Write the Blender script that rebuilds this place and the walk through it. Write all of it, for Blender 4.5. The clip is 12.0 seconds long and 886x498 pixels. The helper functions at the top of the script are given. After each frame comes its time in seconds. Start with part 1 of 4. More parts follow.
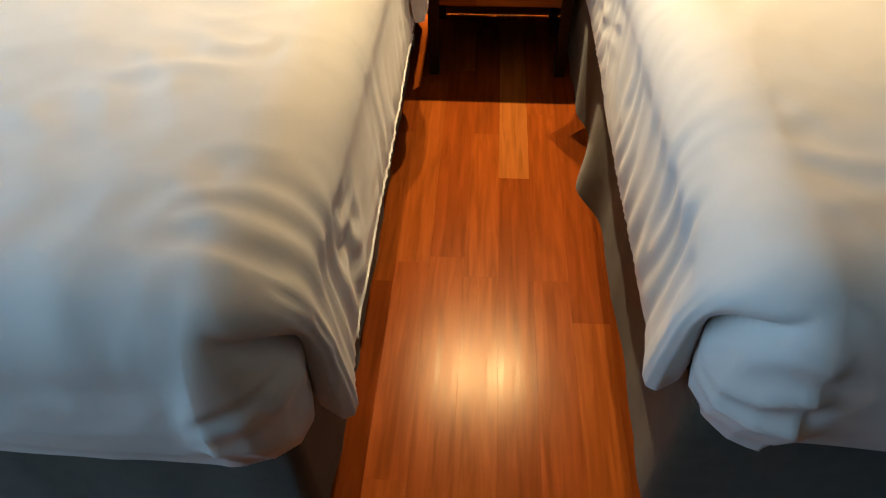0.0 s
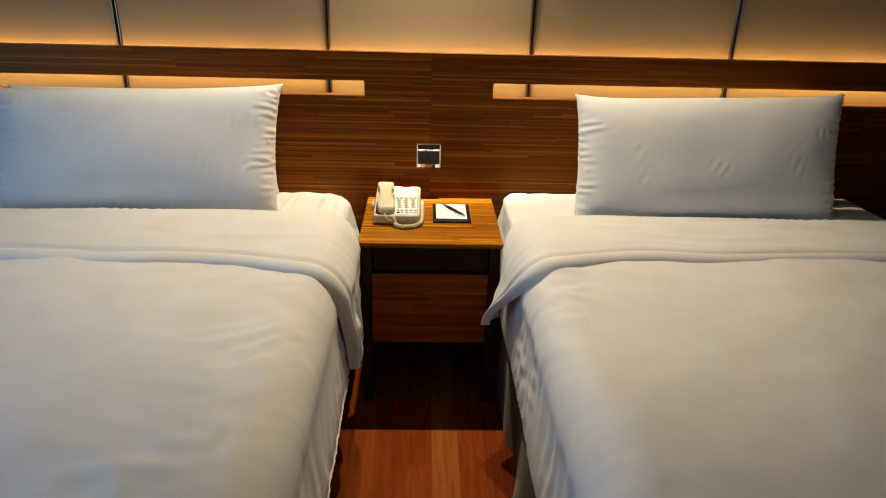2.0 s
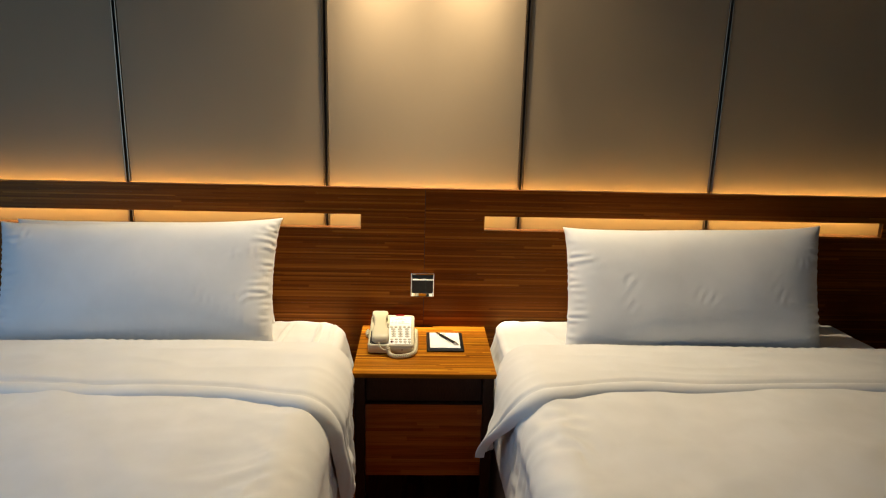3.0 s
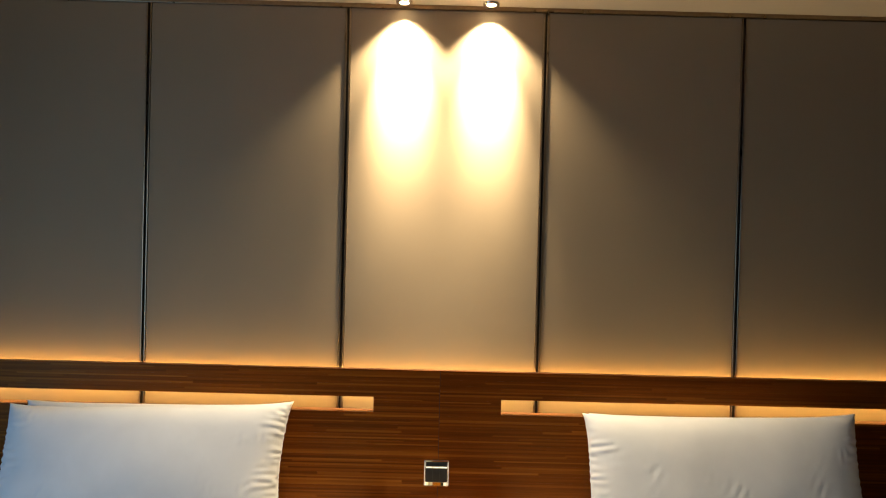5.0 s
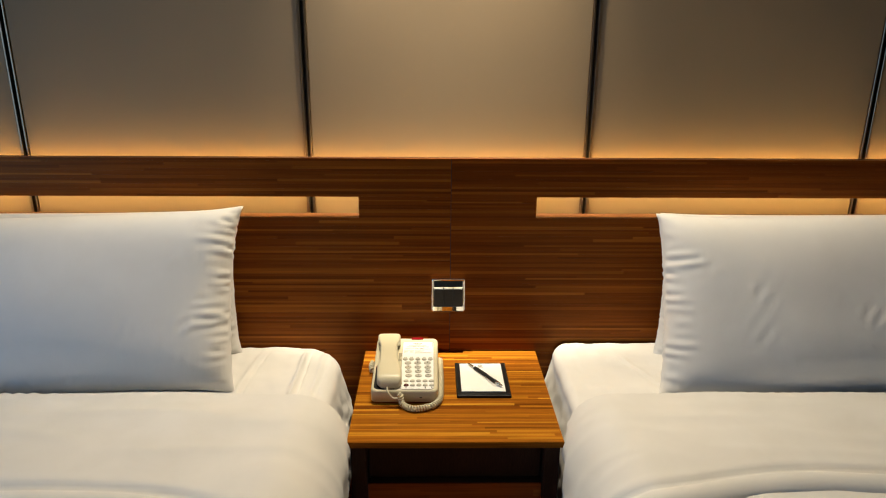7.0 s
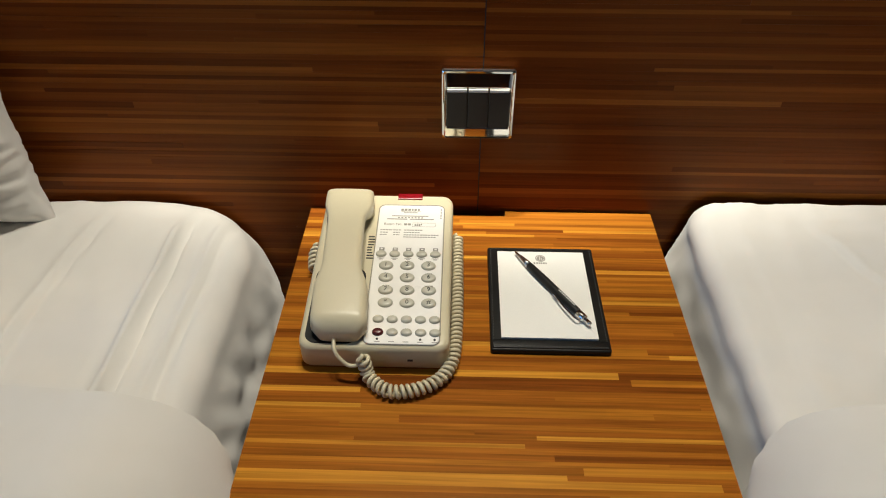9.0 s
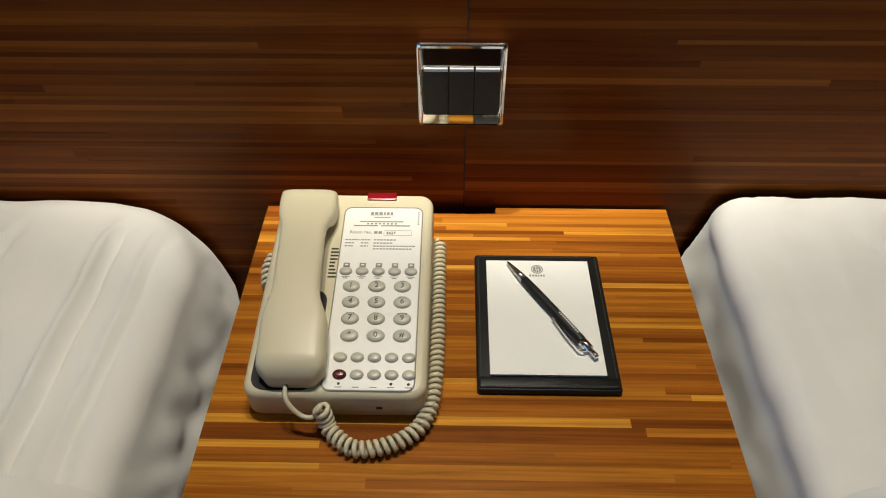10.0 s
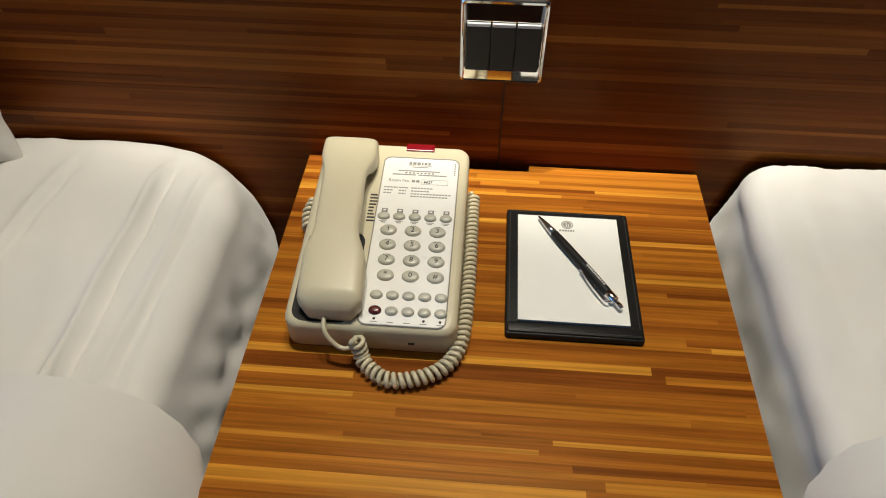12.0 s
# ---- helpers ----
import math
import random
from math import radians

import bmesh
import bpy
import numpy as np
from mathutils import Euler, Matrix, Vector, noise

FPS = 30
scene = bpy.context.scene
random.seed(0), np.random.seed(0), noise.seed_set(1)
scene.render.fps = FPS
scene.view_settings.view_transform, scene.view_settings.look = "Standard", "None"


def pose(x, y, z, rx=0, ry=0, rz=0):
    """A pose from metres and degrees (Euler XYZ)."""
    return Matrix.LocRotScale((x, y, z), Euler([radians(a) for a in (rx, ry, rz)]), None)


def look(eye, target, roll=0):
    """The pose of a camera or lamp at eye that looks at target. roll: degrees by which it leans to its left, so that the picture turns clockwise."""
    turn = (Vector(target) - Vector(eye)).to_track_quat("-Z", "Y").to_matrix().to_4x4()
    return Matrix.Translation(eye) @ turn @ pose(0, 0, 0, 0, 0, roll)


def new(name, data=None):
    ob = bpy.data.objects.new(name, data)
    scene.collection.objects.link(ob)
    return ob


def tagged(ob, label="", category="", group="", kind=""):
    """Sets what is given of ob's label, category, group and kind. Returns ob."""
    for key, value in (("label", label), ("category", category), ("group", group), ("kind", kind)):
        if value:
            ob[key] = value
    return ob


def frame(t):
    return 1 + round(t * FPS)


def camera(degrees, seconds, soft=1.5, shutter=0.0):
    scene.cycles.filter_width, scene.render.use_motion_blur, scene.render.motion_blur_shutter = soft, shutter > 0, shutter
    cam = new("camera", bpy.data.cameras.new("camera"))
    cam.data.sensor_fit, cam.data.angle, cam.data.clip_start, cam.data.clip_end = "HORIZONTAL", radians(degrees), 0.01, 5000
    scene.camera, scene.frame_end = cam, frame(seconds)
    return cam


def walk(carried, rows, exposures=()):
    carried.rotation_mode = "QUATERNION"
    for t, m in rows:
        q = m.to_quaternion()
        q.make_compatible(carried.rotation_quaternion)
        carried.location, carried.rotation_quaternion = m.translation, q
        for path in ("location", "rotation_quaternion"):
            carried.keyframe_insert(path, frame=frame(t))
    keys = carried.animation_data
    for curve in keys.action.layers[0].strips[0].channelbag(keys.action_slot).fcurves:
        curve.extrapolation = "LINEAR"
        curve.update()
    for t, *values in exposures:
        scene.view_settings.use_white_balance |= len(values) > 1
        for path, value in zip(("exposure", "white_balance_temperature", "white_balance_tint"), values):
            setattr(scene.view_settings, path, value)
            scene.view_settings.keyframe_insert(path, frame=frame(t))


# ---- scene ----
cam = camera(65.8, 12.0, soft=1.1)
PATH = [
    (0, (-0.032, -2.44, 1.236), (-0.134, -1.049, -0.198), -0.9),
    (0.3, (0.0, -2.434, 1.249), (-0.043, -0.981, -0.125), 0.4),
    (0.5, (0.029, -2.419, 1.279), (-0.023, -0.899, -0.02), -1.0),
    (1, (0.014, -2.421, 1.376), (-0.013, -0.781, 0.231), 0.1),
    (1.5, (-0.022, -2.421, 1.429), (0.041, -0.689, 0.432), 2.0),
    (2, (-0.023, -2.423, 1.473), (0.041, -0.596, 0.664), 1.6),
    (2.5, (-0.019, -2.442, 1.482), (0.053, -0.537, 0.878), 1.6),
    (3, (-0.024, -2.452, 1.525), (0.053, -0.513, 1.04), 1.5),
    (3.5, (-0.024, -2.444, 1.606), (0.046, -0.479, 1.242), 1.3),
    (3.7, (-0.025, -2.447, 1.606), (0.036, -0.468, 1.322), 1.1),
    (5.3, (-0.002, -2.397, 1.595), (-0.004, -0.397, 1.577), 1.4),
    (5.5, (-0.005, -2.345, 1.606), (-0.006, -0.346, 1.538), 1.2),
    (6, (-0.022, -2.154, 1.553), (0.01, -0.165, 1.345), 1.3),
    (6.5, (-0.061, -1.937, 1.513), (-0.001, 0.012, 1.068), 0.1),
    (7, (-0.042, -1.691, 1.436), (-0.011, 0.215, 0.831), 0.4),
    (7.5, (-0.023, -1.443, 1.373), (-0.012, 0.372, 0.535), 1.4),
    (7.7, (-0.063, -1.342, 1.339), (0.004, 0.445, 0.443), 2.0),
    (9.3, (-0.01, -0.67, 1.165), (-0.063, 0.799, -0.191), -0.3),
    (9.5, (-0.006, -0.643, 1.16), (-0.046, 0.81, -0.213), -0.0),
    (10, (-0.006, -0.597, 1.139), (-0.037, 0.812, -0.28), -0.3),
    (10.5, (-0.006, -0.582, 1.133), (-0.027, 0.82, -0.293), 0.3),
    (11, (-0.003, -0.581, 1.136), (-0.026, 0.824, -0.287), 0.4),
    (11.5, (-0.007, -0.597, 1.136), (-0.05, 0.808, -0.286), 0.8),
    (12, (-0.014, -0.638, 1.137), (-0.113, 0.724, -0.323), 0.3),
]
STOPS = [(0.0, 1.0, 7300, 10), (0.5, 0.62, 6800, 10), (1.0, -0.1, 6250, 10), (1.5, -0.22, 6000, 10), (2.5, -0.18, 6000, 10), (5.5, 0.0, 6150, 10), (6.0, 0.0, 6100, 10), (6.5, -0.18, 5950, 10), (7.5, -0.63, 5500, 10), (9.5, -1.02, 5050, 10), (10.0, -1.1, 5050, 10), (11.0, -1.1, 5050, 10), (12.0, -1.0, 5050, 10)]
walk(cam, [(t, look(eye, target, roll)) for t, eye, target, roll in PATH], STOPS)

# ---- world, daylight, lamps ----
world = bpy.data.worlds.new("sky")
world.use_nodes = True
scene.world = world
wn = world.node_tree.nodes
sky = wn.new("ShaderNodeTexSky")
sky.sky_type, sky.sun_disc = "NISHITA", False
sky.sun_elevation, sky.sun_rotation = radians(35), radians(200)
world.node_tree.links.new(sky.outputs[0], wn["Background"].inputs[0])
wn["Background"].inputs[1].default_value = 0.1

CEIL, WALL_Y = 2.44, 0.05
XL, XR, YB = -2.2, 2.35, -4.7


def lamp(name, kind, energy, color, m, **size):
    data = bpy.data.lights.new(name, kind)
    data.energy, data.color = energy, color
    if kind == "AREA":
        data.shape = "RECTANGLE"
        data.size, data.size_y = size["sx"], size["sy"]
    if kind == "SPOT":
        data.spot_size, data.spot_blend, data.shadow_soft_size = radians(size["angle"]), size["blend"], size["soft"]
    ob = new(name, data)
    ob.matrix_world = m
    return ob


WARM = (1.0, 0.79, 0.49)
LED = (1.0, 0.63, 0.19)
SPOT_X = (-0.155, 0.152)
SPOT_Y = 0.0
lamp("window_daylight", "AREA", 24, (0.26, 0.59, 1.0), look((XL + 0.02, -2.2, 1.25), (0, -2.2, 1.05)), sx=2.4, sy=1.5)
for sx in SPOT_X:
    lamp("downlight_throw", "SPOT", 230, WARM, look((sx, SPOT_Y, CEIL - 0.012), (sx, WALL_Y, 2.16)), angle=27, blend=1.0, soft=0.014)
    lamp("downlight_core", "SPOT", 900, WARM, look((sx, SPOT_Y, CEIL - 0.012), (sx, WALL_Y, 2.297)), angle=54, blend=1.0, soft=0.014)
    lamp("downlight_beam", "SPOT", 122, WARM, look((sx, SPOT_Y, CEIL - 0.012), (sx, SPOT_Y, 0)), angle=105, blend=0.6, soft=0.018)
lamp("cove_strip_up", "AREA", 11, LED, look((0, 0.034, 1.078), (0, 0.036, 2)), sx=3.7, sy=0.008)
lamp("cove_strip_down", "AREA", 46, (1.0, 0.59, 0.15), look((0, 0.036, 1.122), (0, 0.036, 0)), sx=3.5, sy=0.008)


# ---- materials ----
def principled(name):
    m = bpy.data.materials.new(name)
    m.use_nodes = True
    return m, m.node_tree.nodes, m.node_tree.links, m.node_tree.nodes["Principled BSDF"]


def ramp(nodes, stops):
    r = nodes.new("ShaderNodeValToRGB")
    while len(r.color_ramp.elements) < len(stops):
        r.color_ramp.elements.new(0.5)
    for e, (p, c) in zip(r.color_ramp.elements, stops):
        e.position, e.color = p, (*c, 1)
    return r


def coords(nodes, links, scale=(1, 1, 1)):
    g = nodes.new("ShaderNodeNewGeometry")
    mp = nodes.new("ShaderNodeMapping")
    mp.inputs["Scale"].default_value = scale
    links.new(g.outputs["Position"], mp.inputs["Vector"])
    return mp


def surface(name, low, high, rough=0.5, metal=0.0, scale=8.0, stretch=(1, 1, 1), fine=120.0, bump=0.15, depth=0.001, rough_var=0.08, sheen=0.0, coat=0.0, spec=0.5):
    """Two scales of colour noise, fine relief and uneven gloss."""
    m, n, l, b = principled(name)
    mp = coords(n, l, stretch)
    big = n.new("ShaderNodeTexNoise")
    big.inputs["Scale"].default_value, big.inputs["Detail"].default_value = scale, 5
    small = n.new("ShaderNodeTexNoise")
    small.inputs["Scale"].default_value, small.inputs["Detail"].default_value = fine, 3
    l.new(mp.outputs[0], big.inputs["Vector"])
    l.new(mp.outputs[0], small.inputs["Vector"])
    mix = n.new("ShaderNodeMath")
    mix.operation = "MULTIPLY_ADD"
    mix.inputs[1].default_value = 0.45
    l.new(small.outputs[0], mix.inputs[0])
    half = n.new("ShaderNodeMath")
    half.operation = "MULTIPLY"
    half.inputs[1].default_value = 0.55
    l.new(big.outputs[0], half.inputs[0])
    l.new(half.outputs[0], mix.inputs[2])
    r = ramp(n, [(0.3, low), (0.7, high)])
    l.new(mix.outputs[0], r.inputs[0])
    l.new(r.outputs[0], b.inputs["Base Color"])
    rr = n.new("ShaderNodeMapRange")
    rr.inputs["To Min"].default_value, rr.inputs["To Max"].default_value = max(0.02, rough - rough_var), min(1, rough + rough_var)
    l.new(big.outputs[0], rr.inputs["Value"])
    l.new(rr.outputs[0], b.inputs["Roughness"])
    bp = n.new("ShaderNodeBump")
    bp.inputs["Strength"].default_value, bp.inputs["Distance"].default_value = bump, depth
    l.new(mix.outputs[0], bp.inputs["Height"])
    l.new(bp.outputs[0], b.inputs["Normal"])
    b.inputs["Metallic"].default_value = metal
    b.inputs["Sheen Weight"].default_value = sheen
    b.inputs["Specular IOR Level"].default_value = spec
    b.inputs["Coat Weight"].default_value = coat
    return m


def linen(name, low, high, weave=1400.0):
    """Cotton: soft creases, faint weave, a little sheen."""
    m, n, l, b = principled(name)
    mp = coords(n, l)
    crease = n.new("ShaderNodeTexNoise")
    crease.inputs["Scale"].default_value, crease.inputs["Detail"].default_value, crease.inputs["Distortion"].default_value = 9, 3, 0.3
    l.new(mp.outputs[0], crease.inputs["Vector"])
    r = ramp(n, [(0.2, low), (0.8, high)])
    l.new(crease.outputs[0], r.inputs[0])
    l.new(r.outputs[0], b.inputs["Base Color"])
    b.inputs["Roughness"].default_value, b.inputs["Sheen Weight"].default_value = 0.85, 0.15
    w = n.new("ShaderNodeTexNoise")
    w.inputs["Scale"].default_value = weave
    l.new(mp.outputs[0], w.inputs["Vector"])
    b1 = n.new("ShaderNodeBump")
    b1.inputs["Strength"].default_value, b1.inputs["Distance"].default_value = 0.10, 0.006
    b2 = n.new("ShaderNodeBump")
    b2.inputs["Strength"].default_value, b2.inputs["Distance"].default_value = 0.12, 0.0006
    l.new(crease.outputs[0], b1.inputs["Height"])
    l.new(w.outputs[0], b2.inputs["Height"])
    l.new(b1.outputs[0], b2.inputs["Normal"])
    l.new(b2.outputs[0], b.inputs["Normal"])
    return m


def strip_wood(name, per_object, stops, stretch, rough=0.38, grain=0.35, tint=(1.0, 1.0, 1.0), tone=(0.55, 1.0), spec=0.22):
    """Laminated wood strips or planks: one tone for each piece, with grain along it."""
    m, n, l, b = principled(name)
    if per_object:
        rnd = n.new("ShaderNodeObjectInfo").outputs["Random"]
    else:
        rnd = n.new("ShaderNodeNewGeometry").outputs["Random Per Island"]
    r = ramp(n, stops)
    l.new(rnd, r.inputs[0])
    mp = coords(n, l, stretch)
    add = n.new("ShaderNodeVectorMath")
    l.new(mp.outputs[0], add.inputs[0])
    sc = n.new("ShaderNodeMath")
    sc.operation = "MULTIPLY"
    sc.inputs[1].default_value = 37.0
    l.new(rnd, sc.inputs[0])
    l.new(sc.outputs[0], add.inputs[1])
    g = n.new("ShaderNodeTexNoise")
    g.inputs["Scale"].default_value, g.inputs["Detail"].default_value, g.inputs["Distortion"].default_value = 1.0, 7, 0.6
    l.new(add.outputs[0], g.inputs["Vector"])
    gr = ramp(n, [(0.3, (tone[0],) * 3), (0.7, (tone[1],) * 3)])
    l.new(g.outputs[0], gr.inputs[0])
    mx = n.new("ShaderNodeMix")
    mx.data_type, mx.blend_type = "RGBA", "MULTIPLY"
    mx.inputs["Factor"].default_value = 1.0
    l.new(r.outputs[0], mx.inputs["A"])
    l.new(gr.outputs[0], mx.inputs["B"])
    l.new(mx.outputs["Result"], b.inputs["Base Color"])
    rr = n.new("ShaderNodeMapRange")
    rr.inputs["To Min"].default_value, rr.inputs["To Max"].default_value = rough - 0.07, rough + 0.1
    l.new(g.outputs[0], rr.inputs["Value"])
    l.new(rr.outputs[0], b.inputs["Roughness"])
    bp = n.new("ShaderNodeBump")
    bp.inputs["Strength"].default_value, bp.inputs["Distance"].default_value = grain, 0.0004
    l.new(g.outputs[0], bp.inputs["Height"])
    l.new(bp.outputs[0], b.inputs["Normal"])
    b.inputs["Specular IOR Level"].default_value = spec
    b.inputs["Specular Tint"].default_value = (*tint, 1.0)
    return m


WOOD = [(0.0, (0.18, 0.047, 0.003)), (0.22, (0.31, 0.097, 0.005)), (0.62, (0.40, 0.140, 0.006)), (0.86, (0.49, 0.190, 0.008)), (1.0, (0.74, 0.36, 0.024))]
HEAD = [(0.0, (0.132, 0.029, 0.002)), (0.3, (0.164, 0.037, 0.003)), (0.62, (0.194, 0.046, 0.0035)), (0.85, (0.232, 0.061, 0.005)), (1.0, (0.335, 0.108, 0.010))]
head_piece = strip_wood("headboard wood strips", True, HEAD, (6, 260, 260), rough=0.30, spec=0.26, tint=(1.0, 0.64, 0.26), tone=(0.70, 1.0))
wood_piece = strip_wood("laminated wood strips", True, WOOD, (6, 260, 260), tone=(0.5, 1.0), rough=0.30, spec=0.13, tint=(1.0, 0.75, 0.4))
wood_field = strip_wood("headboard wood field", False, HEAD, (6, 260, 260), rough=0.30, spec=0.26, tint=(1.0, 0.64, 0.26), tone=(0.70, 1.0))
drawer_piece = strip_wood("polished drawer wood", True, [(0.0, (0.27, 0.055, 0.007)), (0.6, (0.34, 0.080, 0.010)), (1.0, (0.42, 0.115, 0.016))], (6, 200, 200), rough=0.20, spec=0.6, tone=(0.6, 1.0))
FLOOR = [(0.0, (0.26, 0.050, 0.008)), (0.5, (0.31, 0.063, 0.010)), (0.85, (0.34, 0.076, 0.012)), (1.0, (0.38, 0.090, 0.014))]
plank_piece = strip_wood("reddish floor planks", True, FLOOR, (60, 4, 60), rough=0.205, grain=0.30, tint=(1.0, 0.80, 0.55), tone=(0.62, 1.0), spec=0.12)
plank_field = strip_wood("reddish floor field", False, FLOOR, (60, 4, 60), rough=0.205, grain=0.30, tint=(1.0, 0.80, 0.55), tone=(0.62, 1.0), spec=0.12)
plank_light = strip_wood("paler floor plank", True, [(0.0, (0.40, 0.115, 0.022)), (1.0, (0.42, 0.125, 0.024))], (60, 4, 60), rough=0.205, grain=0.30, tint=(1.0, 0.80, 0.55), tone=(0.62, 1.0), spec=0.12)
dark_wood = surface("dark stained wood", (0.022, 0.009, 0.005), (0.05, 0.021, 0.010), rough=0.42, scale=4, stretch=(3, 3, 0.6), spec=0.15)
panel_cloth = surface("greige wall covering", (0.250, 0.184, 0.108), (0.283, 0.210, 0.126), rough=0.7, scale=3, fine=700, bump=0.25, depth=0.0006)
plain_wall = surface("warm wall paint", (0.20, 0.135, 0.08), (0.24, 0.165, 0.10), rough=0.8, scale=2, fine=300)
ceiling_paint = surface("ceiling paint", (0.42, 0.38, 0.33), (0.47, 0.43, 0.37), rough=0.85, scale=2, fine=250)
bronze = surface("bronze joint metal", (0.23, 0.17, 0.11), (0.34, 0.26, 0.17), rough=0.3, metal=1.0, scale=20)
joint_dark = surface("dark joint", (0.012, 0.010, 0.009), (0.022, 0.018, 0.015), rough=0.6)
duvet_cloth = linen("white duvet cotton", (0.66, 0.65, 0.62), (0.74, 0.73, 0.71))
sheet_cloth = linen("white sheet cotton", (0.69, 0.68, 0.66), (0.76, 0.75, 0.73))
pillow_cloth = linen("white pillowcase cotton", (0.71, 0.70, 0.68), (0.78, 0.77, 0.75))
skirt_cloth = surface("dark olive upholstery", (0.040, 0.037, 0.024), (0.080, 0.075, 0.050), rough=0.95, scale=30, fine=500, bump=0.5, sheen=0.2)
ivory = surface("ivory phone plastic", (0.57, 0.52, 0.36), (0.61, 0.56, 0.395), rough=0.38, scale=10, fine=900, bump=0.08, depth=0.0003)
key_grey = surface("grey phone keys", (0.44, 0.43, 0.36), (0.50, 0.49, 0.41), rough=0.3, scale=30)
face_white = surface("silvery white faceplate", (0.82, 0.81, 0.78), (0.87, 0.86, 0.83), rough=0.30, scale=12)
ink = surface("black ink", (0.02, 0.02, 0.02), (0.035, 0.033, 0.03), rough=0.6)
ink_grey = surface("grey ink", (0.22, 0.21, 0.19), (0.28, 0.27, 0.25), rough=0.6)
red_lens = surface("red message lens", (0.17, 0.004, 0.008), (0.22, 0.006, 0.011), rough=0.2)
maroon = surface("dark red key", (0.06, 0.010, 0.010), (0.09, 0.015, 0.014), rough=0.25)
rubber = surface("black rubber", (0.008, 0.008, 0.008), (0.014, 0.014, 0.013), rough=0.5, spec=0.25)
leather = surface("black leather", (0.006, 0.006, 0.006), (0.012, 0.012, 0.011), rough=0.42, scale=60, fine=900, bump=0.45, depth=0.0006, spec=0.25)
thread = surface("black thread", (0.03, 0.03, 0.028), (0.05, 0.05, 0.045), rough=0.7)
paper = surface("white notepaper", (0.80, 0.80, 0.77), (0.84, 0.84, 0.81), rough=0.75, scale=6, fine=500, bump=0.05)
chrome = surface("polished chrome", (0.72, 0.71, 0.69), (0.80, 0.79, 0.77), rough=0.06, metal=1.0, rough_var=0.02, bump=0.0)
satin_metal = surface("satin pen metal", (0.50, 0.49, 0.47), (0.62, 0.61, 0.59), rough=0.24, metal=1.0, bump=0.02)
switch_black = surface("dark switch rocker", (0.012, 0.013, 0.011), (0.020, 0.021, 0.018), rough=0.45, bump=0.02)
white_strip = surface("white switch label", (0.72, 0.72, 0.68), (0.78, 0.78, 0.74), rough=0.45)
window_white = surface("white window frame", (0.62, 0.62, 0.60), (0.68, 0.68, 0.66), rough=0.5)


def glowing(name, color, strength):
    m, n, l, b = principled(name)
    b.inputs["Emission Color"].default_value, b.inputs["Emission Strength"].default_value = (*color, 1), strength
    b.inputs["Base Color"].default_value = (*color, 1)
    return m


lamp_face = glowing("lit downlight lens", WARM, 40.0)
led_face = glowing("lit led tape", LED, 1.5)
glass, gn, gl, gb = principled("window glass")
gb.inputs["Transmission Weight"].default_value, gb.inputs["Roughness"].default_value = 1.0, 0.02


# ---- makers ----
def finish(bm, mat, smooth):
    me = bpy.data.meshes.new("mesh")
    bm.to_mesh(me)
    bm.free()
    me.materials.append(mat)
    if smooth:
        me.polygons.foreach_set("use_smooth", [True] * len(me.polygons))
    return me


def base_of(ob):
    v = Vector((0, 0, 0))
    while ob:
        v += ob.location
        ob = ob.parent
    return v


def thing(name, at, label, category, group="", kind=""):
    """An empty at the thing's base; its parts hang under it."""
    e = new(name)
    e.location, e.empty_display_size = at, 0.05
    return tagged(e, label, category, group, kind)


def part(name, bm, mat, parent=None, label="", smooth=False):
    """One mesh object, given in world places, under a thing or under a part."""
    if parent:
        bm.transform(Matrix.Translation(-base_of(parent)))
    ob = new(name, finish(bm, mat, smooth))
    ob.parent = parent
    return tagged(ob, label)


def box(x0, x1, y0, y1, z0, z1, bevel=0.0, seg=2, bm=None):
    bm = bm or bmesh.new()
    v = bmesh.ops.create_cube(bm, size=1, matrix=Matrix.Translation(((x0 + x1) / 2, (y0 + y1) / 2, (z0 + z1) / 2)) @ Matrix.Diagonal((x1 - x0, y1 - y0, z1 - z0, 1)))["verts"]
    if bevel:
        es = list({e for q in v for e in q.link_edges})
        bmesh.ops.bevel(bm, geom=es, offset=bevel, segments=seg, affect="EDGES", profile=0.5)
    return bm


def prism(outline, z0, z1, bevel=0.0, seg=3, bm=None):
    """An outline in x, y, given thickness, with rounded upper edge. z0, z1: numbers or functions of x, y."""
    bm = bm or bmesh.new()
    f0 = z0 if callable(z0) else (lambda x, y: z0)
    f1 = z1 if callable(z1) else (lambda x, y: z1)
    rings = [[bm.verts.new((x, y, f0(x, y))) for x, y in outline]]
    cx = sum(p[0] for p in outline) / len(outline)
    cy = sum(p[1] for p in outline) / len(outline)
    steps = [(0, 0)] if not bevel else [(bevel * (1 - math.cos(a)), bevel * (1 - math.sin(a))) for a in [math.pi / 2 * i / seg for i in range(seg + 1)]]
    n = len(outline)
    normals = []
    for i in range(n):
        (ax, ay), (bx, by) = outline[i - 1], outline[(i + 1) % n]
        t = Vector((bx - ax, by - ay)).normalized()
        normals.append((t.y, -t.x))
    for inset, down in steps:
        ring = []
        for (x, y), (nx, ny) in zip(outline, normals):
            px, py = x - nx * inset, y - ny * inset
            ring.append(bm.verts.new((px, py, f1(px, py) - down)))
        rings.append(ring)
    for r0, r1 in zip(rings, rings[1:]):
        for i in range(n):
            bm.faces.new((r0[i], r0[(i + 1) % n], r1[(i + 1) % n], r1[i]))
    bm.faces.new(rings[-1])
    bm.faces.new(list(reversed(rings[0])))
    return bm


